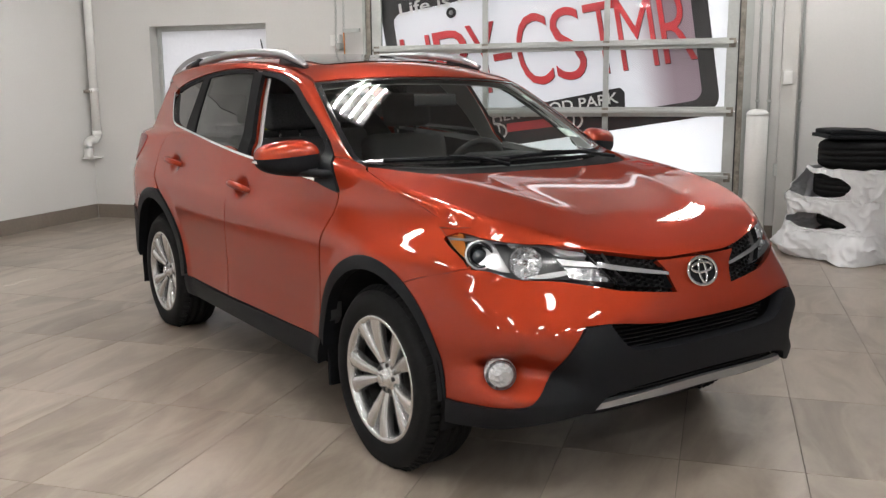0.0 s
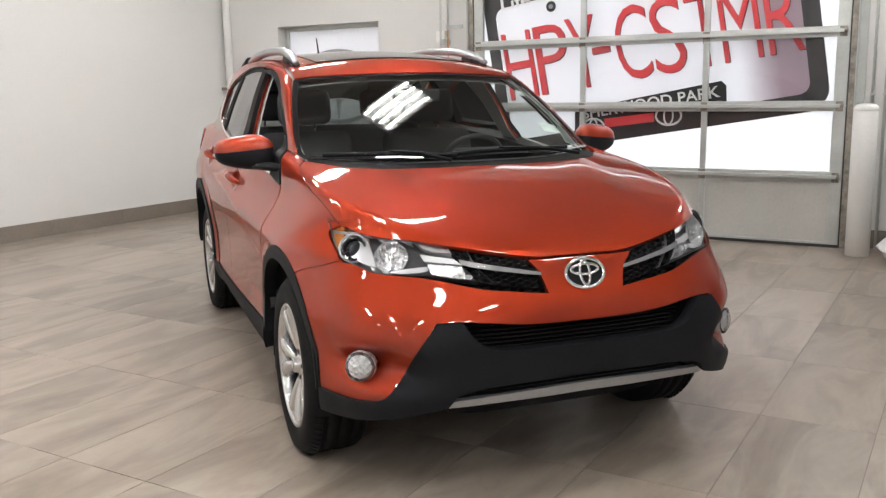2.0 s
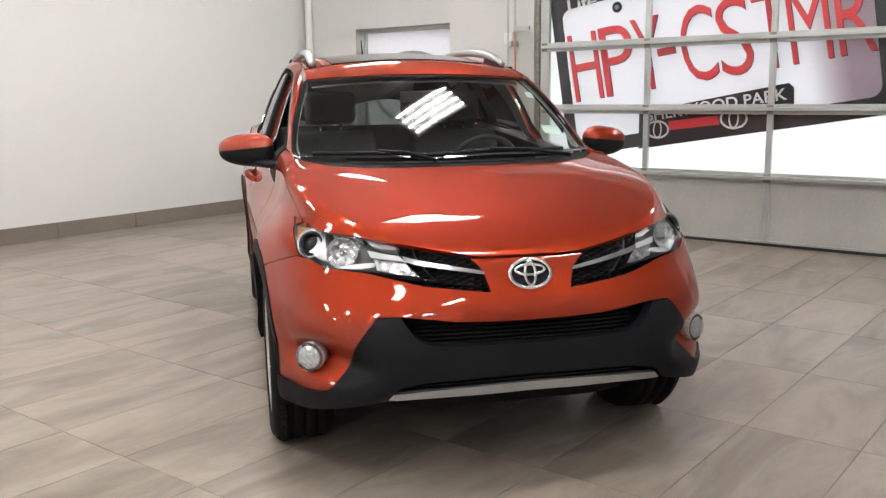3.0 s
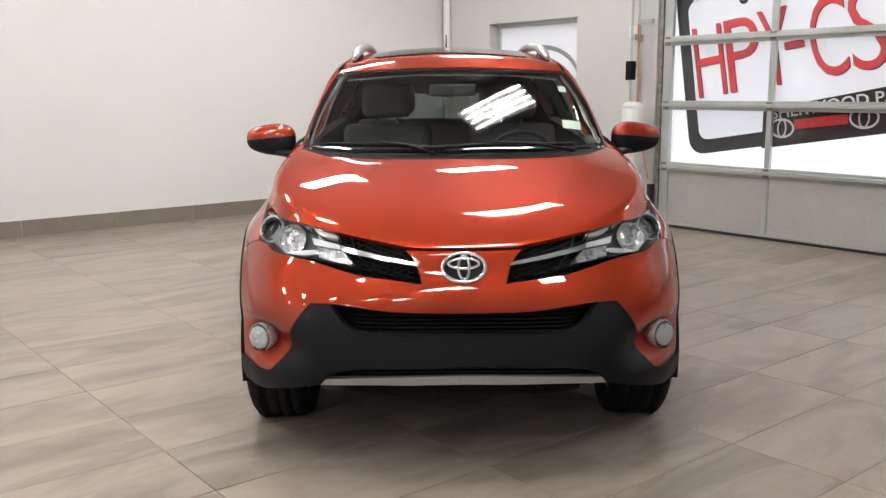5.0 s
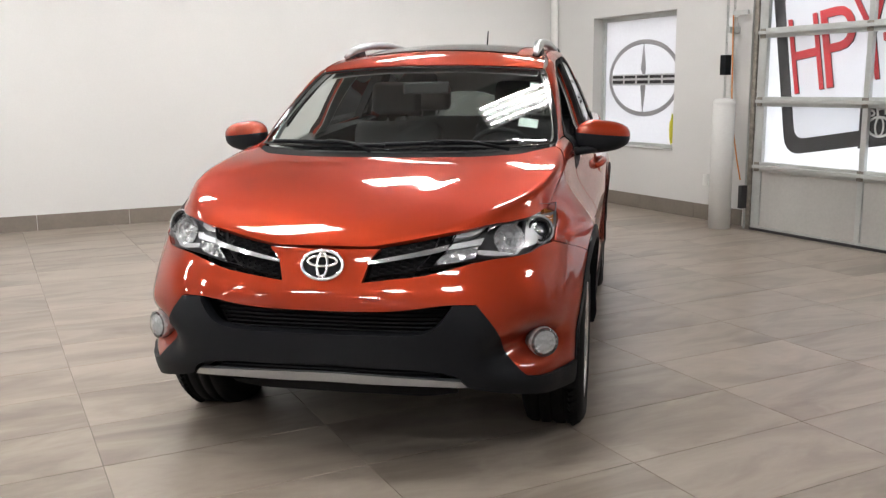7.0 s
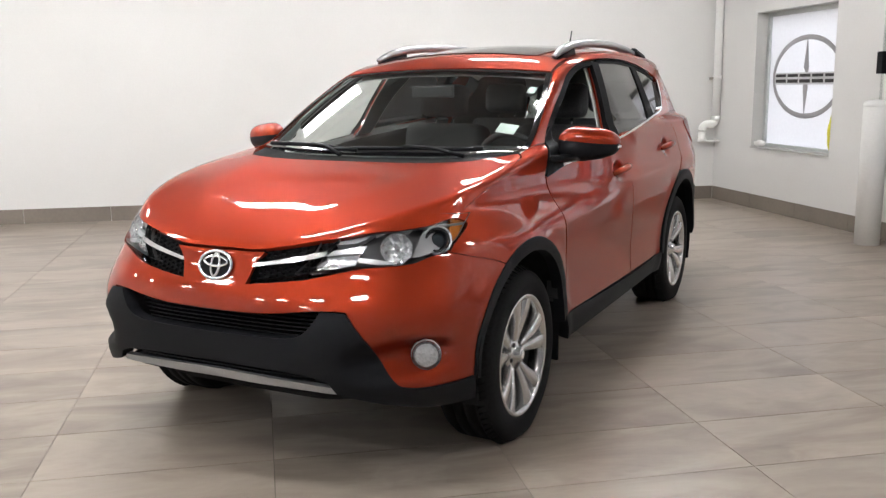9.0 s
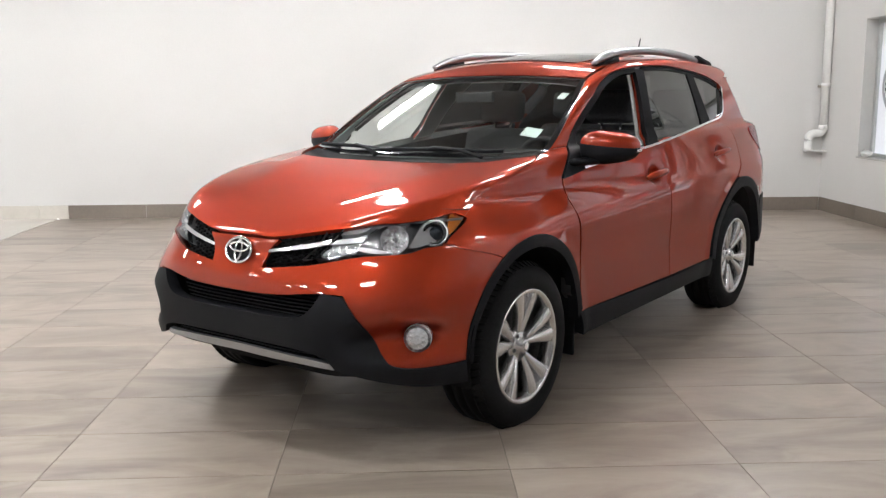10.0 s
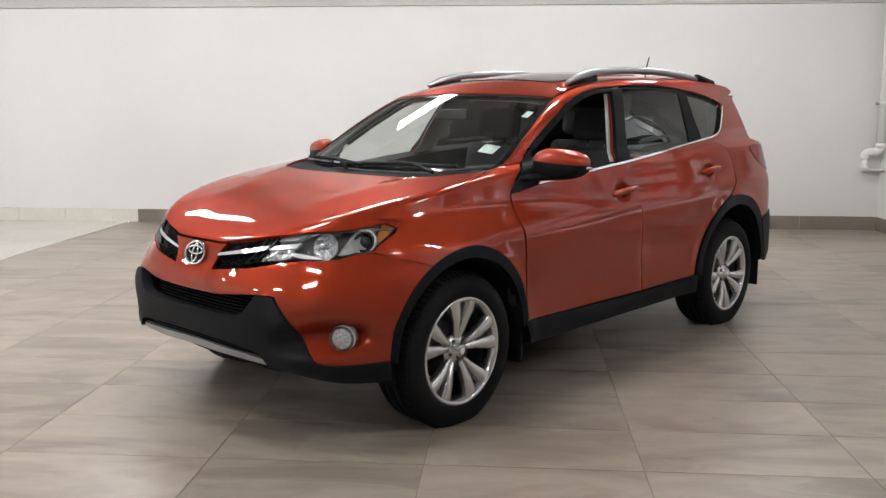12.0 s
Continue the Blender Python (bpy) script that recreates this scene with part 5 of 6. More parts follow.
# handles, fuel flap
def handle(s):
    for root, u0, u1, w0, w1 in ((door_root, -1.29, -1.515, 0.953, 0.977), (rear_root, -2.29, -2.515, 1.018, 1.040)):
        a, na = on_skin(u0, 0.89, w0, IN)
        b, nb = on_skin(u1, 0.89, w1, IN)
        pts = [a - na * 0.004, a + na * 0.012 + (b - a) * 0.08, a + na * 0.030 + (b - a) * 0.3, b + nb * 0.032 - (b - a) * 0.3, b + nb * 0.018 - (b - a) * 0.1, b - nb * 0.004]
        bm = bmesh.new()
        sweep(bm, [Vector(q) for q in spline([tuple(q) for q in pts], 4)], [0.014 + 0.007 * math.sin(math.pi * i / 20) for i in range(21)], 14, 0.85)
        flip_side(bm, s)
        part("handle", bm, M["paint"], root[s], "orange door handle")


mirrored(handle)


# roof rails, sunroof, antenna
def rail(s):
    top = [(-1.30, 0.528, 1.548), (-1.42, 0.522, 1.583), (-1.62, 0.512, 1.614), (-2.0, 0.505, 1.636), (-2.4, 0.505, 1.634), (-2.75, 0.508, 1.606), (-2.97, 0.512, 1.562)]
    bm = bmesh.new()
    line = spline(top, 6)
    sweep(bm, [tuple(q) for q in line], [0.015 + 0.013 * min(1, 5 * min(i, len(line) - 1 - i) / len(line)) for i in range(len(line))], 14, 0.8)
    flip_side(bm, s)
    root = part("roof_rail", bm, M["satin"], car, "satin silver roof rail on black feet")
    for u0, u1, h0 in ((-1.31, -1.58, 0.006), (-3.03, -2.80, 0.018)):
        bm = bmesh.new()
        vs = []
        for uu, hh in ((u0, h0), ((u0 + u1) / 2, 0.032), (u1, 0.048)):
            q, _ = on_skin(uu, 0.52, 1.5, DOWN)
            vs.append((uu, q[2], q[2] + hh * 0.9))
        rings = [[bm.verts.new((uu, 0.52 + dv, ww)) for dv, ww in ((-0.024, lo - 0.01), (-0.016, hi), (0.016, hi), (0.026, lo - 0.012))] for uu, lo, hi in vs]
        for a, b in zip(rings, rings[1:]):
            for k in range(4):
                bm.faces.new((a[k], a[(k + 1) % 4], b[(k + 1) % 4], b[k]))
        bm.faces.new(rings[0][::-1])
        bm.faces.new(rings[-1])
        bmesh.ops.recalc_face_normals(bm, faces=bm.faces[:])
        bmesh.ops.bevel(bm, geom=bm.edges[:], offset=0.004, segments=2, affect="EDGES")
        flip_side(bm, s)
        part("rail_foot", bm, M["black"], root, "black rail foot")


mirrored(rail)
panel("sunroof", [(-1.30, 0, 1.59), (-1.31, 0.36, 1.58), (-1.33, 0.42, 1.57), (-1.33, 0.42, 1.57), (-2.18, 0.42, 1.6), (-2.18, 0.42, 1.6), (-2.20, 0, 1.65)], DOWN, M["gloss"], car, "dark glass sunroof panel", inset=-0.004, depth=0.01, both=True, step=0.12)
bm = bmesh.new()
lathe(bm, [(0.030, -0.02), (0.026, 0.012), (0.012, 0.02), (0.0, 0.022)], Matrix.Translation((-3.02, 0, 1.655)), 16)
antenna = part("antenna", bm, M["black"], car, "short black roof antenna leaning back")
bm = bmesh.new()
sweep(bm, [(-3.02, 0, 1.67), (-3.045, 0, 1.72), (-3.07, 0, 1.775)], [0.006, 0.005, 0.004], 8)
part("rod", bm, M["black"], antenna)

# cowl and wipers
panel("cowl", [(-0.155, 0, 1.08), (-0.155, 0.3, 1.08), (-0.18, 0.545, 1.072), (-0.29, 0.64, 1.08), (-0.40, 0.67, 1.09), (-0.47, 0.70, 1.118), (-0.47, 0.70, 1.118), (-0.41, 0.61, 1.105), (-0.33, 0.40, 1.10), (-0.295, 0, 1.10)], DOWN, M["dark"], car, "black plastic cowl", inset=0.012, depth=0.02, both=True, step=0.06)
for va, vb, base in ((-0.62, -0.05, -0.10), (-0.20, 0.54, 0.52)):
    line = []
    for k in range(9):
        v_ = va + (vb - va) * k / 8
        uu = -0.30 - 0.30 * v_ ** 2 - 0.03 * math.sin(math.pi * k / 8)
        q, n = on_skin(uu, v_, 1.12, DOWN, -0.012)
        line.append(q)
    bm = bmesh.new()
    sweep(bm, line, 0.008, 8, 1.2)
    wiper = part("wiper", bm, M["black"], car, "black windscreen wiper")
    bm = bmesh.new()
    q, n = on_skin(-0.235, base, 1.1, DOWN, -0.012)
    sweep(bm, [q, (q + line[4]) / 2 + Vector((0, 0, 0.018)), line[4] + Vector((0, 0, 0.012))], [0.013, 0.010, 0.006], 8, 0.7)
    part("arm", bm, M["black"], wiper, "black wiper arm")
for pts in ([(-0.635, 0.515, 1.23), (-0.635, 0.605, 1.23), (-0.565, 0.605, 1.20), (-0.565, 0.515, 1.20)], [(-0.94, 0.535, 1.40), (-0.94, 0.575, 1.40), (-0.885, 0.575, 1.37), (-0.885, 0.535, 1.37)]):
    panel("sticker", [q for q in pts for _ in (0, 1)], (-0.5, 0, -0.86), M["paper"], screen, "pale paper sticker inside the screen", inset=0.010, depth=0.001, sides=(1,), step=0.05)
# dark band round the windscreen
strip("screen_seal", [(-0.46, 0.692, 1.118), (-0.52, 0.708, 1.145), (-0.62, 0.696, 1.2), (-0.80, 0.661, 1.305), (-0.95, 0.626, 1.385), (-1.085, 0.591, 1.463)], [(-0.44, 0.66, 1.115), (-0.50, 0.685, 1.145), (-0.61, 0.673, 1.2), (-0.79, 0.638, 1.305), (-0.94, 0.603, 1.385), (-1.07, 0.568, 1.462)], (-0.5, 0, -0.86), M["gloss"], screen, "black glass edge", n=24, inset=0.0015, depth=0.002)
strip("screen_seal", [(-1.082, 0.585, 1.463), (-1.047, 0.3, 1.483), (-1.032, 0, 1.488)], [(-1.06, 0.57, 1.455), (-1.025, 0.3, 1.472), (-1.01, 0, 1.477)], (-0.5, 0, -0.86), M["gloss"], screen, "black glass edge", n=24, inset=0.0015, depth=0.002, both=True)
strip("screen_seal", [(-0.285, 0, 1.10), (-0.32, 0.40, 1.10), (-0.41, 0.62, 1.105), (-0.46, 0.685, 1.118)], [(-0.33, 0, 1.12), (-0.36, 0.40, 1.12), (-0.435, 0.60, 1.125), (-0.475, 0.66, 1.13)], (-0.5, 0, -0.86), M["gloss"], screen, "black glass edge", n=24, inset=0.0015, depth=0.002)

# cabin
panel("headliner", [(-1.06, 0, 1.49), (-1.10, 0.55, 1.46), (-1.10, 0.55, 1.46), (-2.2, 0.55, 1.55), (-3.3, 0.48, 1.52), (-3.3, 0.48, 1.52), (-3.4, 0, 1.55)], DOWN, M["trim"], car, "pale grey headliner", inset=0.045, depth=0.005, both=True, step=0.15)
strip("pillar_trim", [(-0.47, 0.70, 1.125), (-0.62, 0.700, 1.2), (-0.80, 0.665, 1.305), (-0.95, 0.63, 1.385), (-1.10, 0.595, 1.465), (-1.5, 0.57, 1.53), (-2.2, 0.55, 1.57), (-3.0, 0.53, 1.55)], [(-0.68, 0.72, 1.15), (-0.74, 0.705, 1.21), (-0.88, 0.69, 1.29), (-1.06, 0.66, 1.38), (-1.34, 0.63, 1.48), (-1.67, 0.62, 1.52), (-2.1, 0.62, 1.525), (-2.6, 0.62, 1.495), (-2.84, 0.64, 1.45)], (0, -0.8, -0.6), M["trim"], car, "pale grey pillar trim", n=40, rows=3, inset=0.024, depth=0.004)
strip("pillar_trim", [(-1.360, 0.85, 1.05), (-1.468, 0.73, 1.33), (-1.568, 0.60, 1.49)], [(-1.50, 0.85, 1.05), (-1.68, 0.73, 1.33), (-1.86, 0.60, 1.49)], SLANT, M["trim"], car, "pale grey pillar trim", n=12, inset=0.045, depth=0.004)
strip("pillar_jamb", [(-1.390, 0.811, 1.08), (-1.490, 0.721, 1.32), (-1.584, 0.63, 1.50)], [(-1.42, 0.811, 1.08), (-1.52, 0.721, 1.32), (-1.617, 0.63, 1.50)], SLANT, M["paint"], car, "orange door jamb", n=12, inset=0.028, depth=0.01)
panel("door_lining", [(-0.50, 0.88, 0.45), (-0.50, 0.87, 1.04), (-0.50, 0.87, 1.04), (-1.5, 0.85, 1.115), (-2.5, 0.81, 1.19), (-2.5, 0.81, 1.19), (-2.5, 0.87, 0.9), (-2.1, 0.87, 0.45)], IN, M["dash"], car, "dark door lining", inset=0.07, depth=-0.05, step=0.1)


def rounded(name, lo, hi, r, mat, parent, m=None, label=""):
    bm = bmesh.new()
    box(bm, lo, hi, 0)
    bmesh.ops.bevel(bm, geom=bm.edges[:], offset=r, segments=4, affect="EDGES", profile=0.6)
    if m is not None:
        bmesh.ops.transform(bm, matrix=m, verts=bm.verts[:])
    return part(name, bm, mat, parent, label)


dash = rounded("dashboard", (-1.02, -0.72, 0.70), (-0.36, 0.72, 1.055), 0.06, M["dash"], car, None, "dark grey dashboard")
rounded("instrument_hood", (-1.02, 0.20, 1.0), (-0.80, 0.56, 1.105), 0.04, M["dash"], dash)
bm = bmesh.new()
oval(bm, 0.185, 0.185, 0, 0, 0.016, Matrix.Translation((-1.13, 0.37, 0.99)) @ Matrix.Rotation(radians(-65), 4, "Y") @ Matrix.Rotation(math.pi / 2, 4, "Z"), 36)
bmesh.ops.recalc_face_normals(bm, faces=bm.faces[:])
box(bm, (-1.145, 0.20, 0.97), (-1.115, 0.54, 1.0), 0.008)
part("steering_wheel", bm, M["dash"], car, "black steering wheel")


def seat(uu, v_, wide, name):
    m = Matrix.Translation((uu, v_, 0))
    root = rounded(name, (-0.25, -wide / 2, 0.42), (0.28, wide / 2, 0.62), 0.06, M["fabric"], car, m, "dark grey fabric seat")
    rounded("backrest", (-0.10, -wide / 2, 0.55), (0.08, wide / 2, 1.20), 0.07, M["fabric"], root, m @ pose(-0.20, 0, 0, 0, -13, 0))
    heads = (0,) if wide < 0.8 else (-0.38, 0.38)
    for h in heads:
        rounded("headrest", (-0.06, h - 0.15, 1.235), (0.06, h + 0.15, 1.43), 0.055, M["fabric"], root, m @ pose(-0.20, 0, 0, 0, -10, 0))
        for d in (-0.06, 0.06):
            bm = bmesh.new()
            sweep(bm, [(0, h + d, 1.17), (0, h + d, 1.25)], 0.007, 8)
            bmesh.ops.transform(bm, matrix=m @ pose(-0.20, 0, 0, 0, -11, 0), verts=bm.verts[:])
            part("headrest_post", bm, M["chrome"], root, "chrome headrest post")


seat(-1.40, 0.38, 0.54, "front_seat")
seat(-1.40, -0.38, 0.54, "front_seat")
seat(-2.36, 0.0, 1.30, "rear_seat")
rounded("cabin_floor", (-3.3, -0.74, 0.38), (-0.5, 0.74, 0.44), 0.01, M["dark"], car)
rounded("firewall", (-0.55, -0.74, 0.40), (-0.50, 0.74, 0.95), 0.01, M["dark"], car)
rounded("inner_mirror", (-0.965, -0.12, 1.345), (-0.94, 0.12, 1.405), 0.012, M["dash"], car, None, "black inner mirror")
rounded("engine_cover", (-0.45, -0.55, 0.45), (0.50, 0.55, 0.80), 0.05, M["dark"], car)
rounded("radiator", (0.50, -0.55, 0.32), (0.58, 0.55, 0.72), 0.02, M["dark"], car)

# ---- things along the walls ----
def lettering(name, text, x, z, width, height, turn, mat, parent, y, lean=0.0, label="", thin=0.0):
    """Letters of the built-in font, fitted into a width and height, in a plane that faces south."""
    cu = bpy.data.curves.new(name, "FONT")
    cu.body = text
    cu.extrude = 0.004
    cu.resolution_u = 4
    cu.offset = thin
    tmp = new(name + "_draft", cu)
    me = bpy.data.meshes.new_from_object(tmp.evaluated_get(bpy.context.evaluated_depsgraph_get()))
    bpy.data.objects.remove(tmp)
    co = np.array([v.co for v in me.vertices])
    lo, hi = co.min(0), co.max(0)
    a = radians(turn)
    for v in me.vertices:
        sx = (v.co[0] - lo[0]) / (hi[0] - lo[0]) * width
        sz = (v.co[1] - lo[1]) / (hi[1] - lo[1]) * height
        v.co = (x + sx * math.cos(a) - sz * math.sin(a + lean), y - v.co[2] * 0.3, z + sx * math.sin(a) + sz * math.cos(a + lean))
    me.materials.append(mat)
    ob = new(name, me)
    ob.parent = parent
    if label:
        tagged(ob, label)
    return ob


def slab(name, corners, y, thick, mat, parent, label="", sub=1, sharp=True):
    """A flat shape of (x, z) corners facing south at y."""
    pts = [(x, y, z) for x, z in corners]
    if not sharp:
        pts = [tuple(q) for q in spline(pts, 5, True)]
    bm = bmesh.new()
    f = bm.faces.new([bm.verts.new(q) for q in pts])
    r = bmesh.ops.extrude_face_region(bm, geom=[f])
    bmesh.ops.translate(bm, vec=(0, thick, 0), verts=[v for v in r["geom"] if isinstance(v, bmesh.types.BMVert)])
    bmesh.ops.recalc_face_normals(bm, faces=bm.faces[:])
    return part(name, bm, mat, parent, label, smooth=False)


def turned(cx, cz, w, h, deg, r=0.0):
    """Corners of a turned rectangle, with rounded corners of radius r."""
    a = radians(deg)
    out = []
    if r <= 0:
        pts = [(0, 0), (w, 0), (w, h), (0, h)]
    else:
        pts = []
        for qx, qz, a0 in ((w - r, r, -90), (w - r, h - r, 0), (r, h - r, 90), (r, r, 180)):
            for k in range(6):
                b = radians(a0 + 18 * k)
                pts.append((qx + r * math.cos(b), qz + r * math.sin(b)))
    return [(cx + x * math.cos(a) - z * math.sin(a), cz + x * math.sin(a) + z * math.cos(a)) for x, z in pts]


# overhead door with the banner behind its panes
GX = (-3.24, -2.055, -0.875, 0.31)
GZ = (0.0, 0.61, 1.215, 1.835, 2.44, 3.06)
DOOR_Y = 8.80
door = empty("overhead_door", pose(-1.46, DOOR_Y, 0), "closed grey sectional overhead door with large panes", "garage door")
inv = pose(1.46, -DOOR_Y, 0)


def dpart(name, bm, mat, label="", smooth=False, parent=None):
    bmesh.ops.transform(bm, matrix=inv, verts=bm.verts[:])
    return part(name, bm, mat, parent or door, label, smooth)


for k in range(5):
    z0, z1 = GZ[k], GZ[k + 1]
    for nm, lo, hi in (("bottom_rail", z0 + 0.002, z0 + 0.045), ("top_rail", z1 - 0.045, z1 - 0.002)):
        bm = bmesh.new()
        box(bm, (GX[0], DOOR_Y - 0.025, lo), (GX[-1], DOOR_Y + 0.02, hi), 0.003)
        dpart(nm, bm, M["galv"])
    for x in GX:
        bm = bmesh.new()
        w = 0.05 if x in (GX[0], GX[-1]) else 0.026
        x0 = x if x == GX[0] else x - 2 * w if x == GX[-1] else x - w
        box(bm, (x0, DOOR_Y - 0.022, z0 + 0.045), (x0 + 2 * w, DOOR_Y + 0.018, z1 - 0.045), 0.003)
        dpart("stile", bm, M["galv"])
    for xa, xb in zip(GX, GX[1:]):
        bm = bmesh.new()
        if k == 0:
            box(bm, (xa + 0.03, DOOR_Y - 0.006, z0 + 0.04), (xb - 0.03, DOOR_Y + 0.006, z1 - 0.04))
            dpart("lower_panel", bm, M["door_grey"], "plain grey lower panel")
        else:
            bm.faces.new([bm.verts.new((x, DOOR_Y, z)) for x, z in ((xa + 0.03, z0 + 0.04), (xb - 0.03, z0 + 0.04), (xb - 0.03, z1 - 0.04), (xa + 0.03, z1 - 0.04))])
            pane = dpart("pane", bm, M["pane"], "clear pane")
            pane.visible_shadow = False
    if k > 0:
        bm = bmesh.new()
        box(bm, (GX[0] + 0.04, DOOR_Y - 0.075, z0 + 0.012), (GX[-1] - 0.04, DOOR_Y - 0.026, z0 + 0.017), 0.001)
        box(bm, (GX[0] + 0.04, DOOR_Y - 0.08, z0 - 0.012), (GX[-1] - 0.04, DOOR_Y - 0.075, z0 + 0.017), 0.001)
        dpart("strut", bm, M["galv"], "galvanised stiffening strut")
        for x in GX:
            xx = min(max(x, GX[0] + 0.05), GX[-1] - 0.05)
            bm = bmesh.new()
            box(bm, (xx - 0.03, DOOR_Y - 0.034, z0 - 0.045), (xx + 0.03, DOOR_Y - 0.026, z0 + 0.04), 0.002)
            sweep(bm, [(xx - 0.035, DOOR_Y - 0.042, z0 + 0.002), (xx + 0.035, DOOR_Y - 0.042, z0 + 0.002)], 0.012, 10)
            dpart("hinge", bm, M["hinge"], "brown steel hinge")
bm = bmesh.new()
box(bm, (GX[0], DOOR_Y - 0.034, -0.0), (GX[-1], DOOR_Y - 0.0255, 0.026), 0.003)
dpart("bottom_seal", bm, M["ink_black"], "black rubber bottom seal")
for x, s in ((GX[0], -1), (GX[-1], 1)):
    bm = bmesh.new()
    box(bm, (min(x + s * 0.012, x + s * 0.06), DOOR_Y - 0.03, 0.0), (max(x + s * 0.012, x + s * 0.06), DOOR_Y + 0.03, 3.2), 0.003)
    dpart("track", bm, M["hinge"], "dull brown steel door track")
    bm = bmesh.new()
    box(bm, (min(x + s * 0.06, x + s * 0.066), DOOR_Y - 0.05, 0.0), (max(x + s * 0.06, x + s * 0.066), DOOR_Y + 0.08, 3.2), 0.001)
    box(bm, (min(x + s * 0.066, x + s * 0.13), DOOR_Y + 0.05, 0.0), (max(x + s * 0.066, x + s * 0.13), DOOR_Y + 0.078, 3.2), 0.001)
    dpart("track_angle", bm, M["galv"], "galvanised track angle")
    bm = bmesh.new()
    box(bm, (min(x, x + s * 0.012), DOOR_Y - 0.012, 0.0), (max(x, x + s * 0.012), DOOR_Y + 0.03, 3.2))
    dpart("side_seal", bm, M["ink_black"], "black side seal")

BY = 8.86
banner = empty("banner", pose(-1.46, BY, 0), "printed white banner with a licence plate design, behind the door panes", "banner")
binv = pose(1.46, -BY, 0)


def into(ob, parent, m):
    ob.data.transform(m)
    ob.parent = parent
    return ob


T_ = 9.0


def framed(name, outer, inner, y, mat, label):
    """A flat printed border between two outlines of as many corners."""
    bm = bmesh.new()
    rings = [[bm.verts.new((x, yy, z)) for x, z in line] for line, yy in ((outer, y), (inner, y), (inner, y + 0.002), (outer, y + 0.002))]
    for a, b in zip(rings, rings[1:] + rings[:1]):
        for k in range(len(a)):
            bm.faces.new((a[k], a[(k + 1) % len(a)], b[(k + 1) % len(a)], b[k]))
    bmesh.ops.recalc_face_normals(bm, faces=bm.faces[:])
    return into(part(name, bm, mat, banner, label, smooth=False), banner, binv)


EDGE, FACE = turned(-2.935, 0.725, 3.16, 1.85, T_, 0.16), turned(-2.835, 0.875, 2.89, 1.33, T_, 0.10)
framed("plate_edge", EDGE, FACE, BY - 0.004, M["ink_black"], "black plate border")
into(slab("plate_face", FACE, BY + 0.001, 0.001, M["ink_fade"], banner, "white plate face that fades to mauve at its edges"), banner, binv)
bm = bmesh.new()
for loop in ([(-3.23, 0.0), (0.30, 0.0), (0.30, 3.1), (-3.23, 3.1)], FACE):
    vs = [bm.verts.new((x, BY, z)) for x, z in loop]
    for k in range(len(vs)):
        bm.edges.new((vs[k], vs[(k + 1) % len(vs)]))
bmesh.ops.triangle_fill(bm, use_beauty=True, edges=bm.edges[:])
bmesh.ops.recalc_face_normals(bm, faces=bm.faces[:])
into(part("sheet", bm, M["banner"], banner, smooth=False), banner, binv)
for letter, x0, x1, rise, tall in (("H", -2.85, -2.535, 0, 0.665), ("P", -2.505, -2.165, 0, 0.67), ("Y", -2.16, -1.865, 0, 0.68), ("-", -1.925, -1.745, 0.29, 0.065), ("C", -1.685, -1.36, -0.005, 0.69), ("S", -1.335, -1.035, -0.005, 0.69), ("T", -1.005, -0.715, 0, 0.67), ("M", -0.715, -0.38, 0, 0.67), ("R", -0.33, -0.035, 0, 0.67)):
    z0 = 1.288 + (x0 + 2.825) * 0.1475 + rise
    x0 -= rise * 0.18
    for dx, dz, depth, ink, lab in ((0.007, -0.006, 0.013, "ink_black", "black letter shadow"), (0.0, 0.0, 0.018, "ink_red", "red letter")):
        into(lettering("letter", letter, x0 + dx, z0 + dz, (x1 - x0 if letter != "-" else 0.18), tall, 8.4, M[ink], banner, BY - depth, lean=0.035, label=lab, thin=-0.008), banner, binv)
into(lettering("lettering", "Life is Fun", -2.96, 2.175, 0.95, 0.12, 8.5, M["white"], banner, BY - 0.010, label="white lettering", thin=0.014), banner, binv)
for bx, bz in ((-2.42, 2.19), (-0.55, 2.48)):
    bm = bmesh.new()
    lathe(bm, [(0.0, 0.004), (0.05, 0.004), (0.052, 0.0)][::-1], pose(bx, BY - 0.010, bz, 90), 24)
    into(part("bolt", bm, M["ink_black"], banner, "black printed bolt"), banner, binv)
    bm = bmesh.new()
    lathe(bm, [(0.0, 0.004), (0.022, 0.004), (0.023, 0.0)][::-1], pose(bx, BY - 0.014, bz, 90), 24)
    into(part("bolt_face", bm, M["ink_grey"], banner), banner, binv)
into(slab("name_band", [(-2.155, 1.165), (-2.155, 0.83), (0.18, 1.19), (0.18, 1.225), (-0.69, 1.21), (-0.70, 1.40), (-0.745, 1.442), (-2.13, 1.185)], BY - 0.016, 0.002, M["ink_black"], banner, "black band"), banner, binv)
into(lettering("lettering", "SHERWOOD PARK", -2.065, 1.095, 1.33, 0.105, 8.8, M["white"], banner, BY - 0.021, label="white lettering", thin=0.014), banner, binv)
into(slab("name_bar", turned(-1.84, 1.015, 0.49, 0.085, 7), BY - 0.020, 0.002, M["ink_red"], banner, "red bar"), banner, binv)
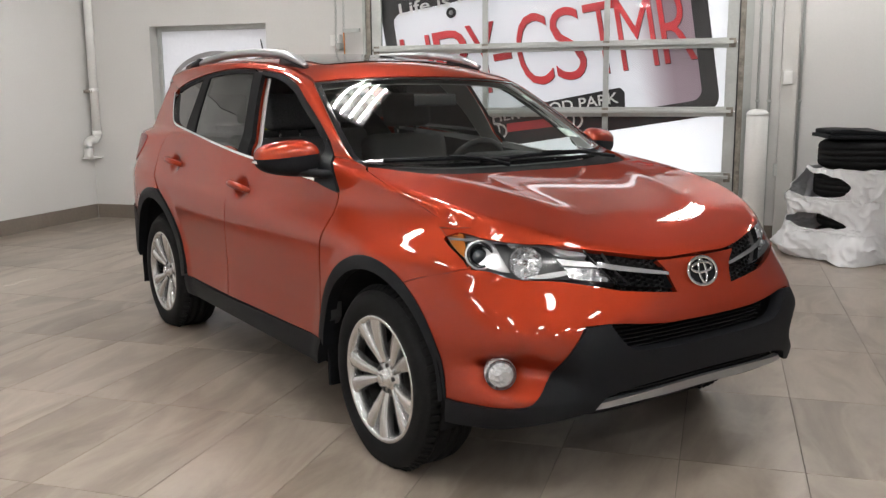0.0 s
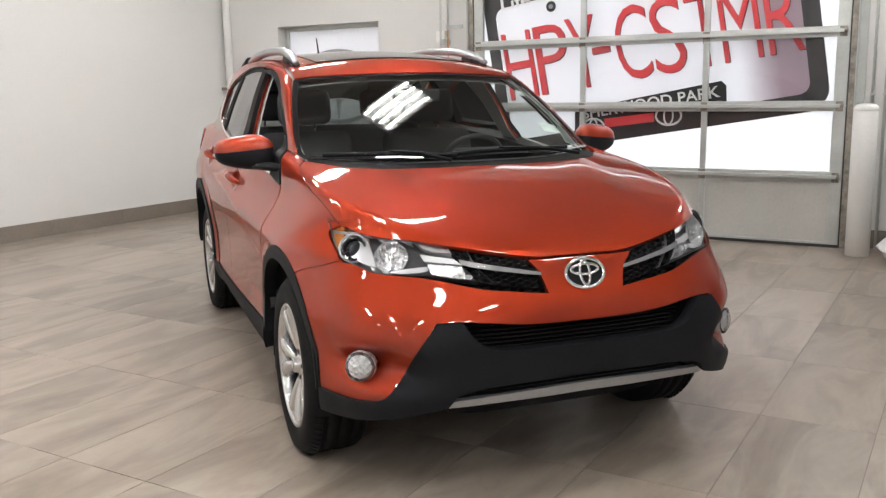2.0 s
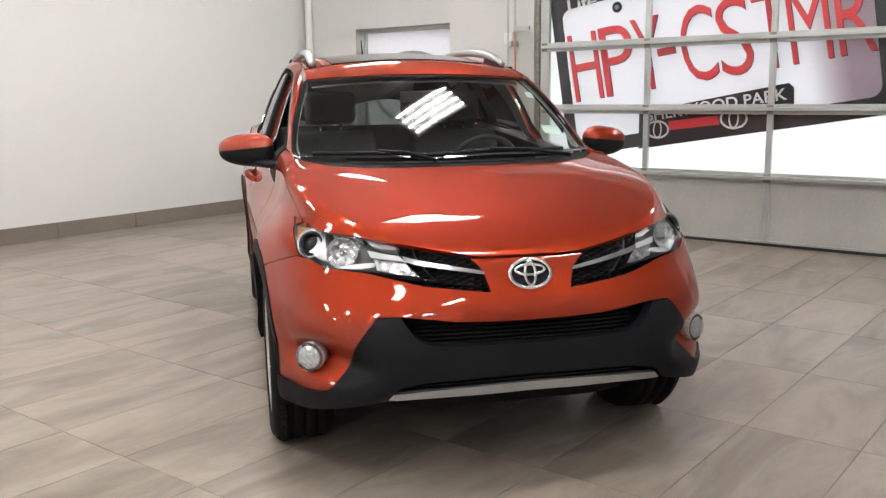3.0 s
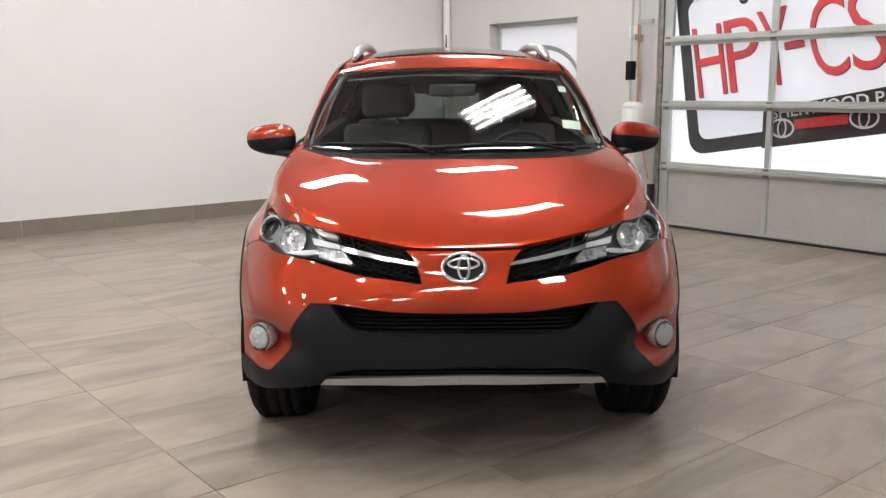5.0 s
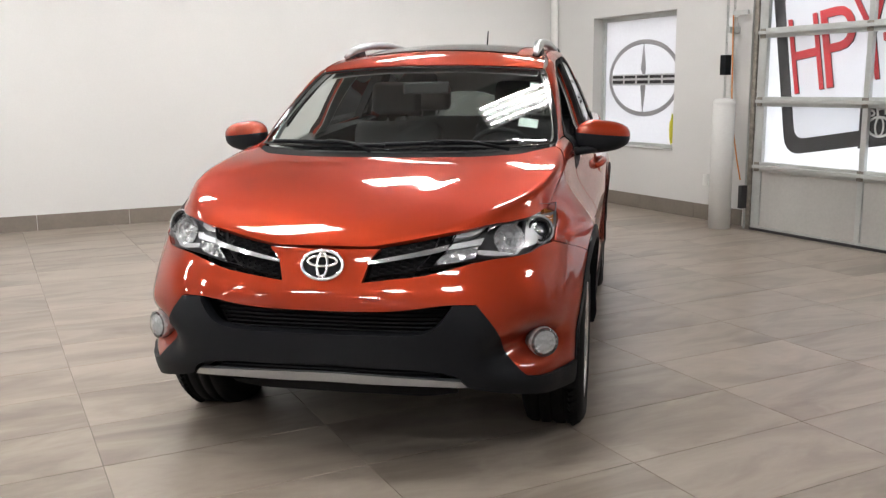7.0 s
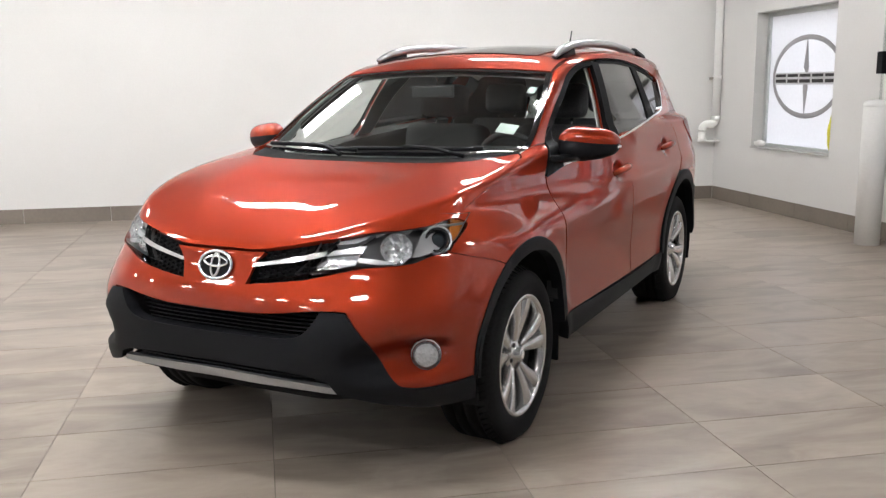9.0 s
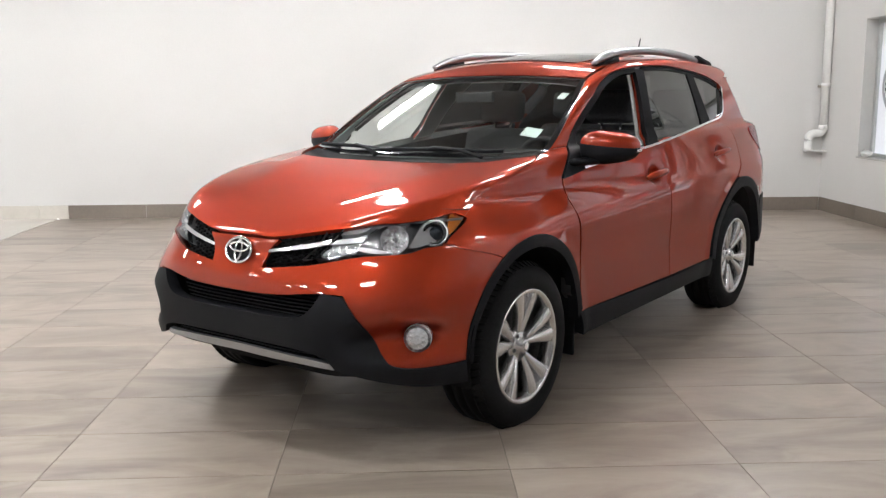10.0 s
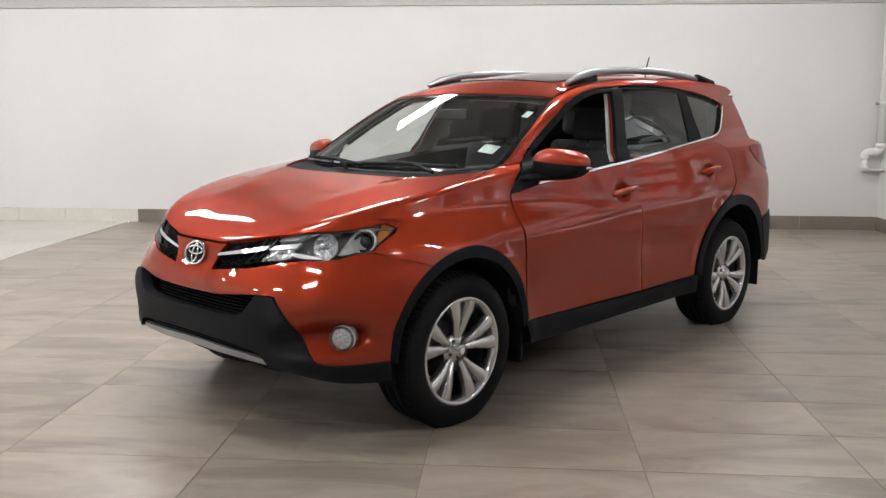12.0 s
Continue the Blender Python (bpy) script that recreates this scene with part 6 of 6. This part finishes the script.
for cx, cz, rr in ((-1.96, 1.02, 0.11), (-1.22, 1.13, 0.12)):
    bm = bmesh.new()
    oval(bm, rr, rr * 0.72, 0, 0, 0.010, pose(cx, BY - 0.020, cz, 90, 0, 0), 30, 0.0)
    oval(bm, rr * 0.35, rr * 0.68, 0, 0, 0.008, pose(cx, BY - 0.020, cz, 90, 0, 0), 24, 0.0)
    bmesh.ops.recalc_face_normals(bm, faces=bm.faces[:])
    into(part("badge", bm, M["white"], banner, "white oval badge"), banner, binv)
into(slab("name_bar", turned(-1.04, 1.16, 0.30, 0.06, 9), BY - 0.020, 0.002, M["ink_grey"], banner, "grey bar"), banner, binv)

# window with a white film and a round badge
WIN = (-5.93, -4.49, 0.68, 2.16)
wy = NORTH + 0.16
win = empty("window_1", pose(-5.21, wy, 0.68), "recessed window covered by a white film with a round badge", "window", kind="structure")
winv = pose(5.21, -wy, -0.68)
for nm, lo, hi in (("window_frame", (WIN[0], wy - 0.03, WIN[2]), (WIN[0] + 0.05, wy + 0.04, WIN[3])), ("window_frame", (WIN[1] - 0.05, wy - 0.03, WIN[2]), (WIN[1], wy + 0.04, WIN[3])), ("window_frame", (WIN[0] + 0.05, wy - 0.03, WIN[3] - 0.05), (WIN[1] - 0.05, wy + 0.04, WIN[3])), ("window_frame", (WIN[0] + 0.05, wy - 0.03, WIN[2]), (WIN[1] - 0.05, wy + 0.04, WIN[2] + 0.05))):
    bm = bmesh.new()
    box(bm, lo, hi, 0.003)
    into(part(nm, bm, M["galv"], win, "grey metal window frame", smooth=False), win, winv)
for nm, lo, hi in (("reveal", (WIN[0], NORTH + 0.001, WIN[2]), (WIN[0] + 0.006, wy - 0.03, WIN[3])), ("reveal", (WIN[0] + 0.006, NORTH + 0.001, WIN[3] - 0.006), (WIN[1], wy - 0.03, WIN[3])), ("window_sill", (WIN[0] + 0.006, NORTH - 0.02, WIN[2] - 0.002), (WIN[1], wy - 0.03, WIN[2] + 0.014))):
    bm = bmesh.new()
    box(bm, lo, hi, 0.001)
    into(part(nm, bm, M["bulkhead"], win, "grey painted reveal", smooth=False), win, winv)
into(slab("film", [(WIN[0] + 0.05, WIN[2] + 0.05), (WIN[1] - 0.05, WIN[2] + 0.05), (WIN[1] - 0.05, WIN[3] - 0.05), (WIN[0] + 0.05, WIN[3] - 0.05)], wy, 0.002, M["banner"], win, "white window film"), win, winv)
bm = bmesh.new()
oval(bm, 0.60, 0.405, 0, 0, 0.026, pose(-5.19, wy - 0.002, 1.455, 90, 0, 0), 64, 0.0)
for v in bm.verts:
    v.co[1] = wy - 0.002 + (v.co[1] - wy + 0.002) * 0.15
bmesh.ops.recalc_face_normals(bm, faces=bm.faces[:])
into(part("badge_ring", bm, M["ink_grey"], win, "grey badge ring"), win, winv)
for pts in ([(0.0, 0.41), (0.045, 0.10), (0.02, 0.0), (-0.045, 0.1)], [(0.0, -0.41), (-0.045, -0.10), (-0.02, 0.0), (0.045, -0.1)]):
    into(slab("badge_star", [(-5.19 + x, 1.455 + z) for x, z in pts], wy - 0.006, 0.002, M["ink_grey"], win, "grey star point"), win, winv)
into(slab("badge_band", [(-5.76, 1.375), (-4.62, 1.375), (-4.62, 1.50), (-5.76, 1.50)], wy - 0.010, 0.002, M["ink_pale"], win, "pale grey band"), win, winv)
for k in range(5):
    x = -5.735 + k * 0.222
    into(slab("name_bar", [(x, 1.395), (x + 0.19, 1.395), (x + 0.19, 1.43), (x, 1.43)], wy - 0.013, 0.002, M["ink_black"], win, "black bar"), win, winv)
    into(slab("name_bar", [(x, 1.455), (x + 0.19, 1.455), (x + 0.19, 1.485), (x, 1.485)], wy - 0.013, 0.002, M["ink_black"], win, "black bar"), win, winv)
# crumpled cloths on the sill
for nm, c, r, mat, lab, cat in (("cloth", (-5.80, NORTH + 0.03, 0.725), (0.085, 0.05, 0.035), M["white"], "crumpled white cloth on the window sill", "cloth"), ("safety_vest", (-4.57, NORTH + 0.06, 0.90), (0.03, 0.03, 0.16), M["yellow"], "yellow cloth hanging at the window's edge", "cloth")):
    bm = bmesh.new()
    bmesh.ops.create_icosphere(bm, subdivisions=3, radius=1)
    for v in bm.verts:
        q = v.co.copy()
        k = 1 + 0.35 * noise.noise(q * 2.3) + 0.2 * noise.noise(q * 5)
        v.co = Vector((q[0] * r[0], q[1] * r[1], q[2] * r[2])) * k
    lowest = min(v.co[2] for v in bm.verts)
    bmesh.ops.translate(bm, vec=(c[0], c[1], c[2] if nm == "safety_vest" else 0.695 - lowest), verts=bm.verts[:])
    tagged(part(nm, bm, mat), lab, cat)


# bollards
def bollard(x, y, r, h):
    root = None
    bm = bmesh.new()
    lathe(bm, [(r, 0.0), (r, h - 0.06), (r - 0.003, h - 0.055), (r - 0.003, h - 0.048), (r + 0.001, h - 0.045), (r + 0.001, h - 0.035), (r * 0.94, h - 0.018), (r * 0.78, h - 0.004), (r * 0.45, h + 0.006), (0.0, h + 0.010)], Matrix.Translation((x, y, 0)), 40)
    return tagged(part("bollard", bm, M["white"]), "off-white round bollard standing beside the overhead door", "bollard", "bollards by the door")


bollard(-3.465, 8.60, 0.104, 1.240)
bollard(0.495, 8.49, 0.094, 1.235)

# pipe in the corner
px, py = WEST + 0.10, NORTH - 0.05
bm = bmesh.new()
sweep(bm, [(px, py, TOP), (px, py, 0.95)], 0.046, 18)
pipe = tagged(part("drain_pipe", bm, M["white"]), "off-white drain pipe running down the room's corner", "pipe")
bm = bmesh.new()
line = spline([(px, py, 0.97), (px, py, 0.955), (px, py - 0.04, 0.915), (px, py - 0.12, 0.91), (px, py - 0.165, 0.875), (px, py - 0.165, 0.72)], 5)
sweep(bm, [tuple(q) for q in line], 0.046, 18)
part("elbow", bm, M["white"], pipe)
for a, b in (((px, py, 1.44), (px, py, 1.49)), ((px, py, 0.95), (px, py, 1.01)), ((px, py - 0.165, 0.715), (px, py - 0.165, 0.74))):
    bm = bmesh.new()
    sweep(bm, [a, b], 0.053, 18)
    part("collar", bm, M["white"], pipe)
bm = bmesh.new()
box(bm, (px - 0.06, py - 0.20, 0.700), (px + 0.04, py + 0.045, 0.716), 0.003)
part("bracket", bm, M["white"], pipe, smooth=False)
bm = bmesh.new()
box(bm, (px - 0.10, py - 0.052, 1.44), (px + 0.015, py - 0.03, 1.47), 0.003)
part("bracket", bm, M["hinge"], pipe, "brown metal bracket")

# chain hoist beside the door
hoist = empty("chain_hoist", pose(-3.58, 8.75, 1.45), "galvanised door chain loop with a black keeper box", "chain hoist")
for k, cx in enumerate((-3.622, -3.535)):
    bm = bmesh.new()
    z = 0.78
    i = 0
    while z < TOP - 0.05:
        oval(bm, 0.011, 0.018, 0, 0, 0.0045, pose(cx, 8.75, z, 90, 0, 90 * (i % 2)), 10, 0.0)
        z += 0.028
        i += 1
    bmesh.ops.transform(bm, matrix=pose(3.58, -8.75, -1.45), verts=bm.verts[:])
    tagged(part("chain", bm, M["galv"], hoist, "grey steel chain"), kind="stuff")
bm = bmesh.new()
box(bm, (-3.675, 8.725, 1.465), (-3.60, 8.80, 1.655), 0.006)
bmesh.ops.transform(bm, matrix=pose(3.58, -8.75, -1.45), verts=bm.verts[:])
part("keeper_box", bm, M["black"], hoist, "black chain keeper box", smooth=False)
bm = bmesh.new()
box(bm, (-3.55, 8.74, 2.02), (-3.36, 8.77, 2.06), 0.003)
bmesh.ops.transform(bm, matrix=pose(3.58, -8.75, -1.45), verts=bm.verts[:])
part("bracket", bm, M["galv"], hoist, smooth=False)
bm = bmesh.new()
box(bm, (-3.62, 8.74, 1.86), (-3.58, 8.88, 1.92), 0.003)
bmesh.ops.transform(bm, matrix=pose(3.58, -8.75, -1.45), verts=bm.verts[:])
part("bracket", bm, M["galv"], hoist, smooth=False)
bm = bmesh.new()
line = spline([(-3.53, 8.73, 2.02), (-3.515, 8.73, 1.6), (-3.48, 8.72, 1.1), (-3.40, 8.72, 0.7), (-3.345, 8.73, 0.47)], 8)
sweep(bm, [tuple(q) for q in line], 0.0065, 8)
cord = tagged(part("cord", bm, M["orange_cord"]), "orange cord hanging beside the door", "cord")
for name, lo, hi, mat, lab, cat in (("wall_box", (-3.72, NORTH - 0.06, 1.895), (-3.615, NORTH + 0.001, 2.01), M["white"], "small off-white electrical box on the wall", "junction box"), ("junction_box", (-3.335, 8.70, 0.20), (-3.29, 8.79, 0.42), M["ink_black"], "dark metal sensor box beside the door", "junction box"), ("power_outlet", (-4.00, NORTH - 0.012, 0.35), (-3.93, NORTH + 0.001, 0.47), M["white"], "white power outlet on the wall", "outlet"), ("switch_box", (0.71, NORTH - 0.13, 1.455), (0.785, NORTH - 0.08, 1.575), M["white"], "white switch box on the steel column", "switch"), ("latch_box", (0.665, NORTH - 0.11, 0.63), (0.70, NORTH - 0.04, 0.74), M["galv"], "small grey metal box on the column", "switch")):
    bm = bmesh.new()
    box(bm, lo, hi, 0.004)
    root = tagged(part(name, bm, mat, smooth=False), lab, cat)
    if name in ("power_outlet", "switch_box"):
        bm = bmesh.new()
        cx, cz = (lo[0] + hi[0]) / 2, (lo[2] + hi[2]) / 2
        box(bm, (cx - 0.014, lo[1] - 0.004, cz - 0.03), (cx + 0.014, lo[1] + 0.002, cz + 0.03), 0.002)
        part("faceplate", bm, M["white"], root, smooth=False)
# steel column and conduits right of the door
bm = bmesh.new()
box(bm, (0.69, NORTH - 0.08, 0.0), (0.83, NORTH + 0.001, TOP), 0.004)
tagged(part("column", bm, M["column"], smooth=False), "grey painted steel column against the wall", "column", kind="structure")
for cx, r in ((0.50, 0.012), (0.60, 0.014), (0.86, 0.012)):
    bm = bmesh.new()
    sweep(bm, [(cx, NORTH - 0.02, 0.3 if r < 0.013 else 0.0), (cx, NORTH - 0.02, TOP)], r, 10)
    root = tagged(part("conduit", bm, M["galv"]), "thin grey conduit running up the wall", "conduit", "conduits")
    for z in (1.3, 2.2):
        bm = bmesh.new()
        box(bm, (cx - r - 0.008, NORTH - 0.036, z), (cx + r + 0.008, NORTH - 0.001, z + 0.02), 0.002)
        part("clip", bm, M["galv"], root, smooth=False)


# tyres stacked by the wall, the lower ones bagged
def stacked_tyre(x, y, z, tilt=0.0):
    m = Matrix.Translation((x, y, z)) @ Matrix.Rotation(tilt, 4, "X")
    bm = bmesh.new()
    h = 0.118
    prof_ = [(0.215, -h + 0.02), (0.23, -h), (0.27, -h - 0.002), (0.31, -h + 0.006), (0.338, -h + 0.025), (0.35, -h + 0.05), (0.35, -0.052), (0.342, -0.05), (0.342, -0.042), (0.35, -0.04), (0.35, -0.004), (0.342, -0.003), (0.342, 0.003), (0.35, 0.004), (0.35, 0.04), (0.342, 0.042), (0.342, 0.05), (0.35, 0.052), (0.35, h - 0.05), (0.338, h - 0.025), (0.31, h - 0.006), (0.27, h + 0.002), (0.23, h), (0.215, h - 0.02), (0.225, 0.0)]
    lathe(bm, prof_, m, 64, True)
    return tagged(part("loose_tyre", bm, M["rubber"]), "black loose tyre in a stack beside the wall", "tyre", "stacked tyres")


SX, SY = 1.34, 8.30
stacked_tyre(SX, SY, 0.125)
stacked_tyre(SX + 0.02, SY - 0.02, 0.375)
stacked_tyre(SX - 0.02, SY + 0.01, 0.625)
stacked_tyre(SX, SY, 0.875)


def bag(z0, z1, hole, seed, lab):
    """A thin sack drawn over a tyre: tight at its back, pulled out in a loose lip beside its torn mouth."""
    flare = [(0.0, 0.15), (0.10, 0.27), (0.25, 0.17), (0.36, 0.13), (0.50, 0.18), (0.62, 0.14), (0.72, 0.05), (0.80, 0.02)]
    corner = [(0.0, 0.20), (0.08, 0.15), (0.2, 0.05), (0.3, 0.0), (1.0, 0.0)]
    bm = bmesh.new()
    n, m = 360, 64
    rows = []
    for i in range(m + 1):
        z = z0 + (z1 - z0) * i / m
        row = []
        for k in range(n):
            a = 2 * math.pi * k / n
            lobe = math.exp(-(((a - radians(178)) / radians(34)) ** 2)) * np.interp(z, *zip(*flare))
            lobe += math.exp(-(((a - radians(256)) / radians(20)) ** 2)) * np.interp(z, *zip(*corner))
            waist = 0.018 * abs(math.sin(math.pi * z / 0.25)) ** 0.5
            q = Vector((math.cos(a), math.sin(a), z + seed))
            fan = Vector((a * 1.3 + z * 3.0, z * 2.6 - a * 0.9, seed))
            folds = 0.030 * (1 - 2.2 * abs(noise.noise(fan * 1.5))) + 0.022 * (1 - 2.2 * abs(noise.noise(fan * 3.3 + q))) + 0.007 * noise.noise(q * 17)
            r = 0.370 + waist + lobe + max(0.0, folds) * (0.55 + 3.2 * min(lobe, 0.2))
            lift = 0.03 * noise.noise(q * 3.1) + 0.25 * lobe * noise.noise(q * 2.0)
            row.append(bm.verts.new((SX + r * math.cos(a), SY + r * math.sin(a), max(0.004, z + lift))))
        rows.append(row)
    for i in range(m):
        for k in range(n):
            a, z = 360 * (k + 0.5) / n, z0 + (z1 - z0) * (i + 0.5) / m
            if hole:
                ca, cz, wide, high, slope = hole
                d = (a - ca - (cz - z) * slope) / wide
                if abs(d) ** 1.5 + abs((z - cz) / high) ** 2 < 1 + 0.25 * noise.noise(Vector((a * 0.06, z * 9, seed))):
                    continue
            bm.faces.new((rows[i][k], rows[i][(k + 1) % n], rows[i + 1][(k + 1) % n], rows[i + 1][k]))
    bmesh.ops.delete(bm, geom=[v for v in bm.verts if not v.link_faces], context="VERTS")
    ob = part("plastic_bag", bm, M["bag"])
    mod = ob.modifiers.new("thick", "SOLIDIFY")
    mod.thickness = 0.0015
    return tagged(ob, lab, "plastic bag", "bags on the tyres")


bag(0.004, 0.27, None, 1.0, "crumpled white plastic bag spread on the floor round the lowest tyre")
bag(0.23, 0.52, (214, 0.315, 34, 0.075, 160), 4.0, "crumpled white plastic bag, torn open, round the second tyre")
bag(0.48, 0.765, (212, 0.625, 38, 0.110, 110), 7.0, "torn white plastic bag round the third tyre of the stack")
# folded dark mats on the stack
bm = bmesh.new()
box(bm, (-0.36, -0.30, 0.0), (0.55, 0.26, 0.035), 0.012)
box(bm, (-0.34, -0.28, 0.036), (0.10, 0.24, 0.075), 0.014)
bmesh.ops.subdivide_edges(bm, edges=bm.edges[:], cuts=2, use_grid_fill=True)
for v in bm.verts:
    v.co += Vector((0, 0, 0.012 * noise.noise(v.co * 5)))
bmesh.ops.transform(bm, matrix=pose(SX, SY - 0.02, 1.002, 0, 1.5, 8), verts=bm.verts[:])
tagged(part("rubber_mat", bm, M["black"]), "folded black rubber mats on top of the tyre stack", "mat")
# yard outside
bm = bmesh.new()
box(bm, (-40, 9.2, -0.2), (40, 60, -0.03))
setting("ground", bm, M["grout"], "grey paved yard outside the door")


# ---- floor tiles ----
TX, TY, X0, Y0 = 0.457, 0.875, 0.097, 2.562
bm = bmesh.new()
box(bm, (-TX / 2 + 0.0015, -TY / 2 + 0.0015, -0.006), (TX / 2 - 0.0015, TY / 2 - 0.0015, 0.0), 0.0012)
tile_mesh = None
cut = 0
for i in range(-16, 14):
    for j in range(-4, 8):
        lo = (max(X0 + i * TX, WEST), max(Y0 + j * TY, -0.078))
        hi = (min(X0 + (i + 1) * TX, EAST), min(Y0 + (j + 1) * TY, NORTH))
        if hi[0] - lo[0] < 0.02 or hi[1] - lo[1] < 0.02:
            continue
        whole = hi[0] - lo[0] > TX - 1e-4 and hi[1] - lo[1] > TY - 1e-4
        if whole:
            if tile_mesh is None:
                tile_mesh = bpy.data.meshes.new("tile")
                bm.to_mesh(tile_mesh)
                tile_mesh.materials.append(M["tile"])
            ob = new("tile", tile_mesh)
            ob.parent = FLOOR
            ob.location = (X0 + (i + 0.5) * TX, Y0 + (j + 0.5) * TY, 0)
        else:
            b2 = bmesh.new()
            c = ((lo[0] + hi[0]) / 2, (lo[1] + hi[1]) / 2)
            box(b2, (lo[0] - c[0] + 0.0015, lo[1] - c[1] + 0.0015, -0.006), (hi[0] - c[0] - 0.0015, hi[1] - c[1] - 0.0015, 0.0), 0.0012)
            ob = part("tile", b2, M["tile"], FLOOR, smooth=False)
            ob.location = (*c, 0)
bm.free()
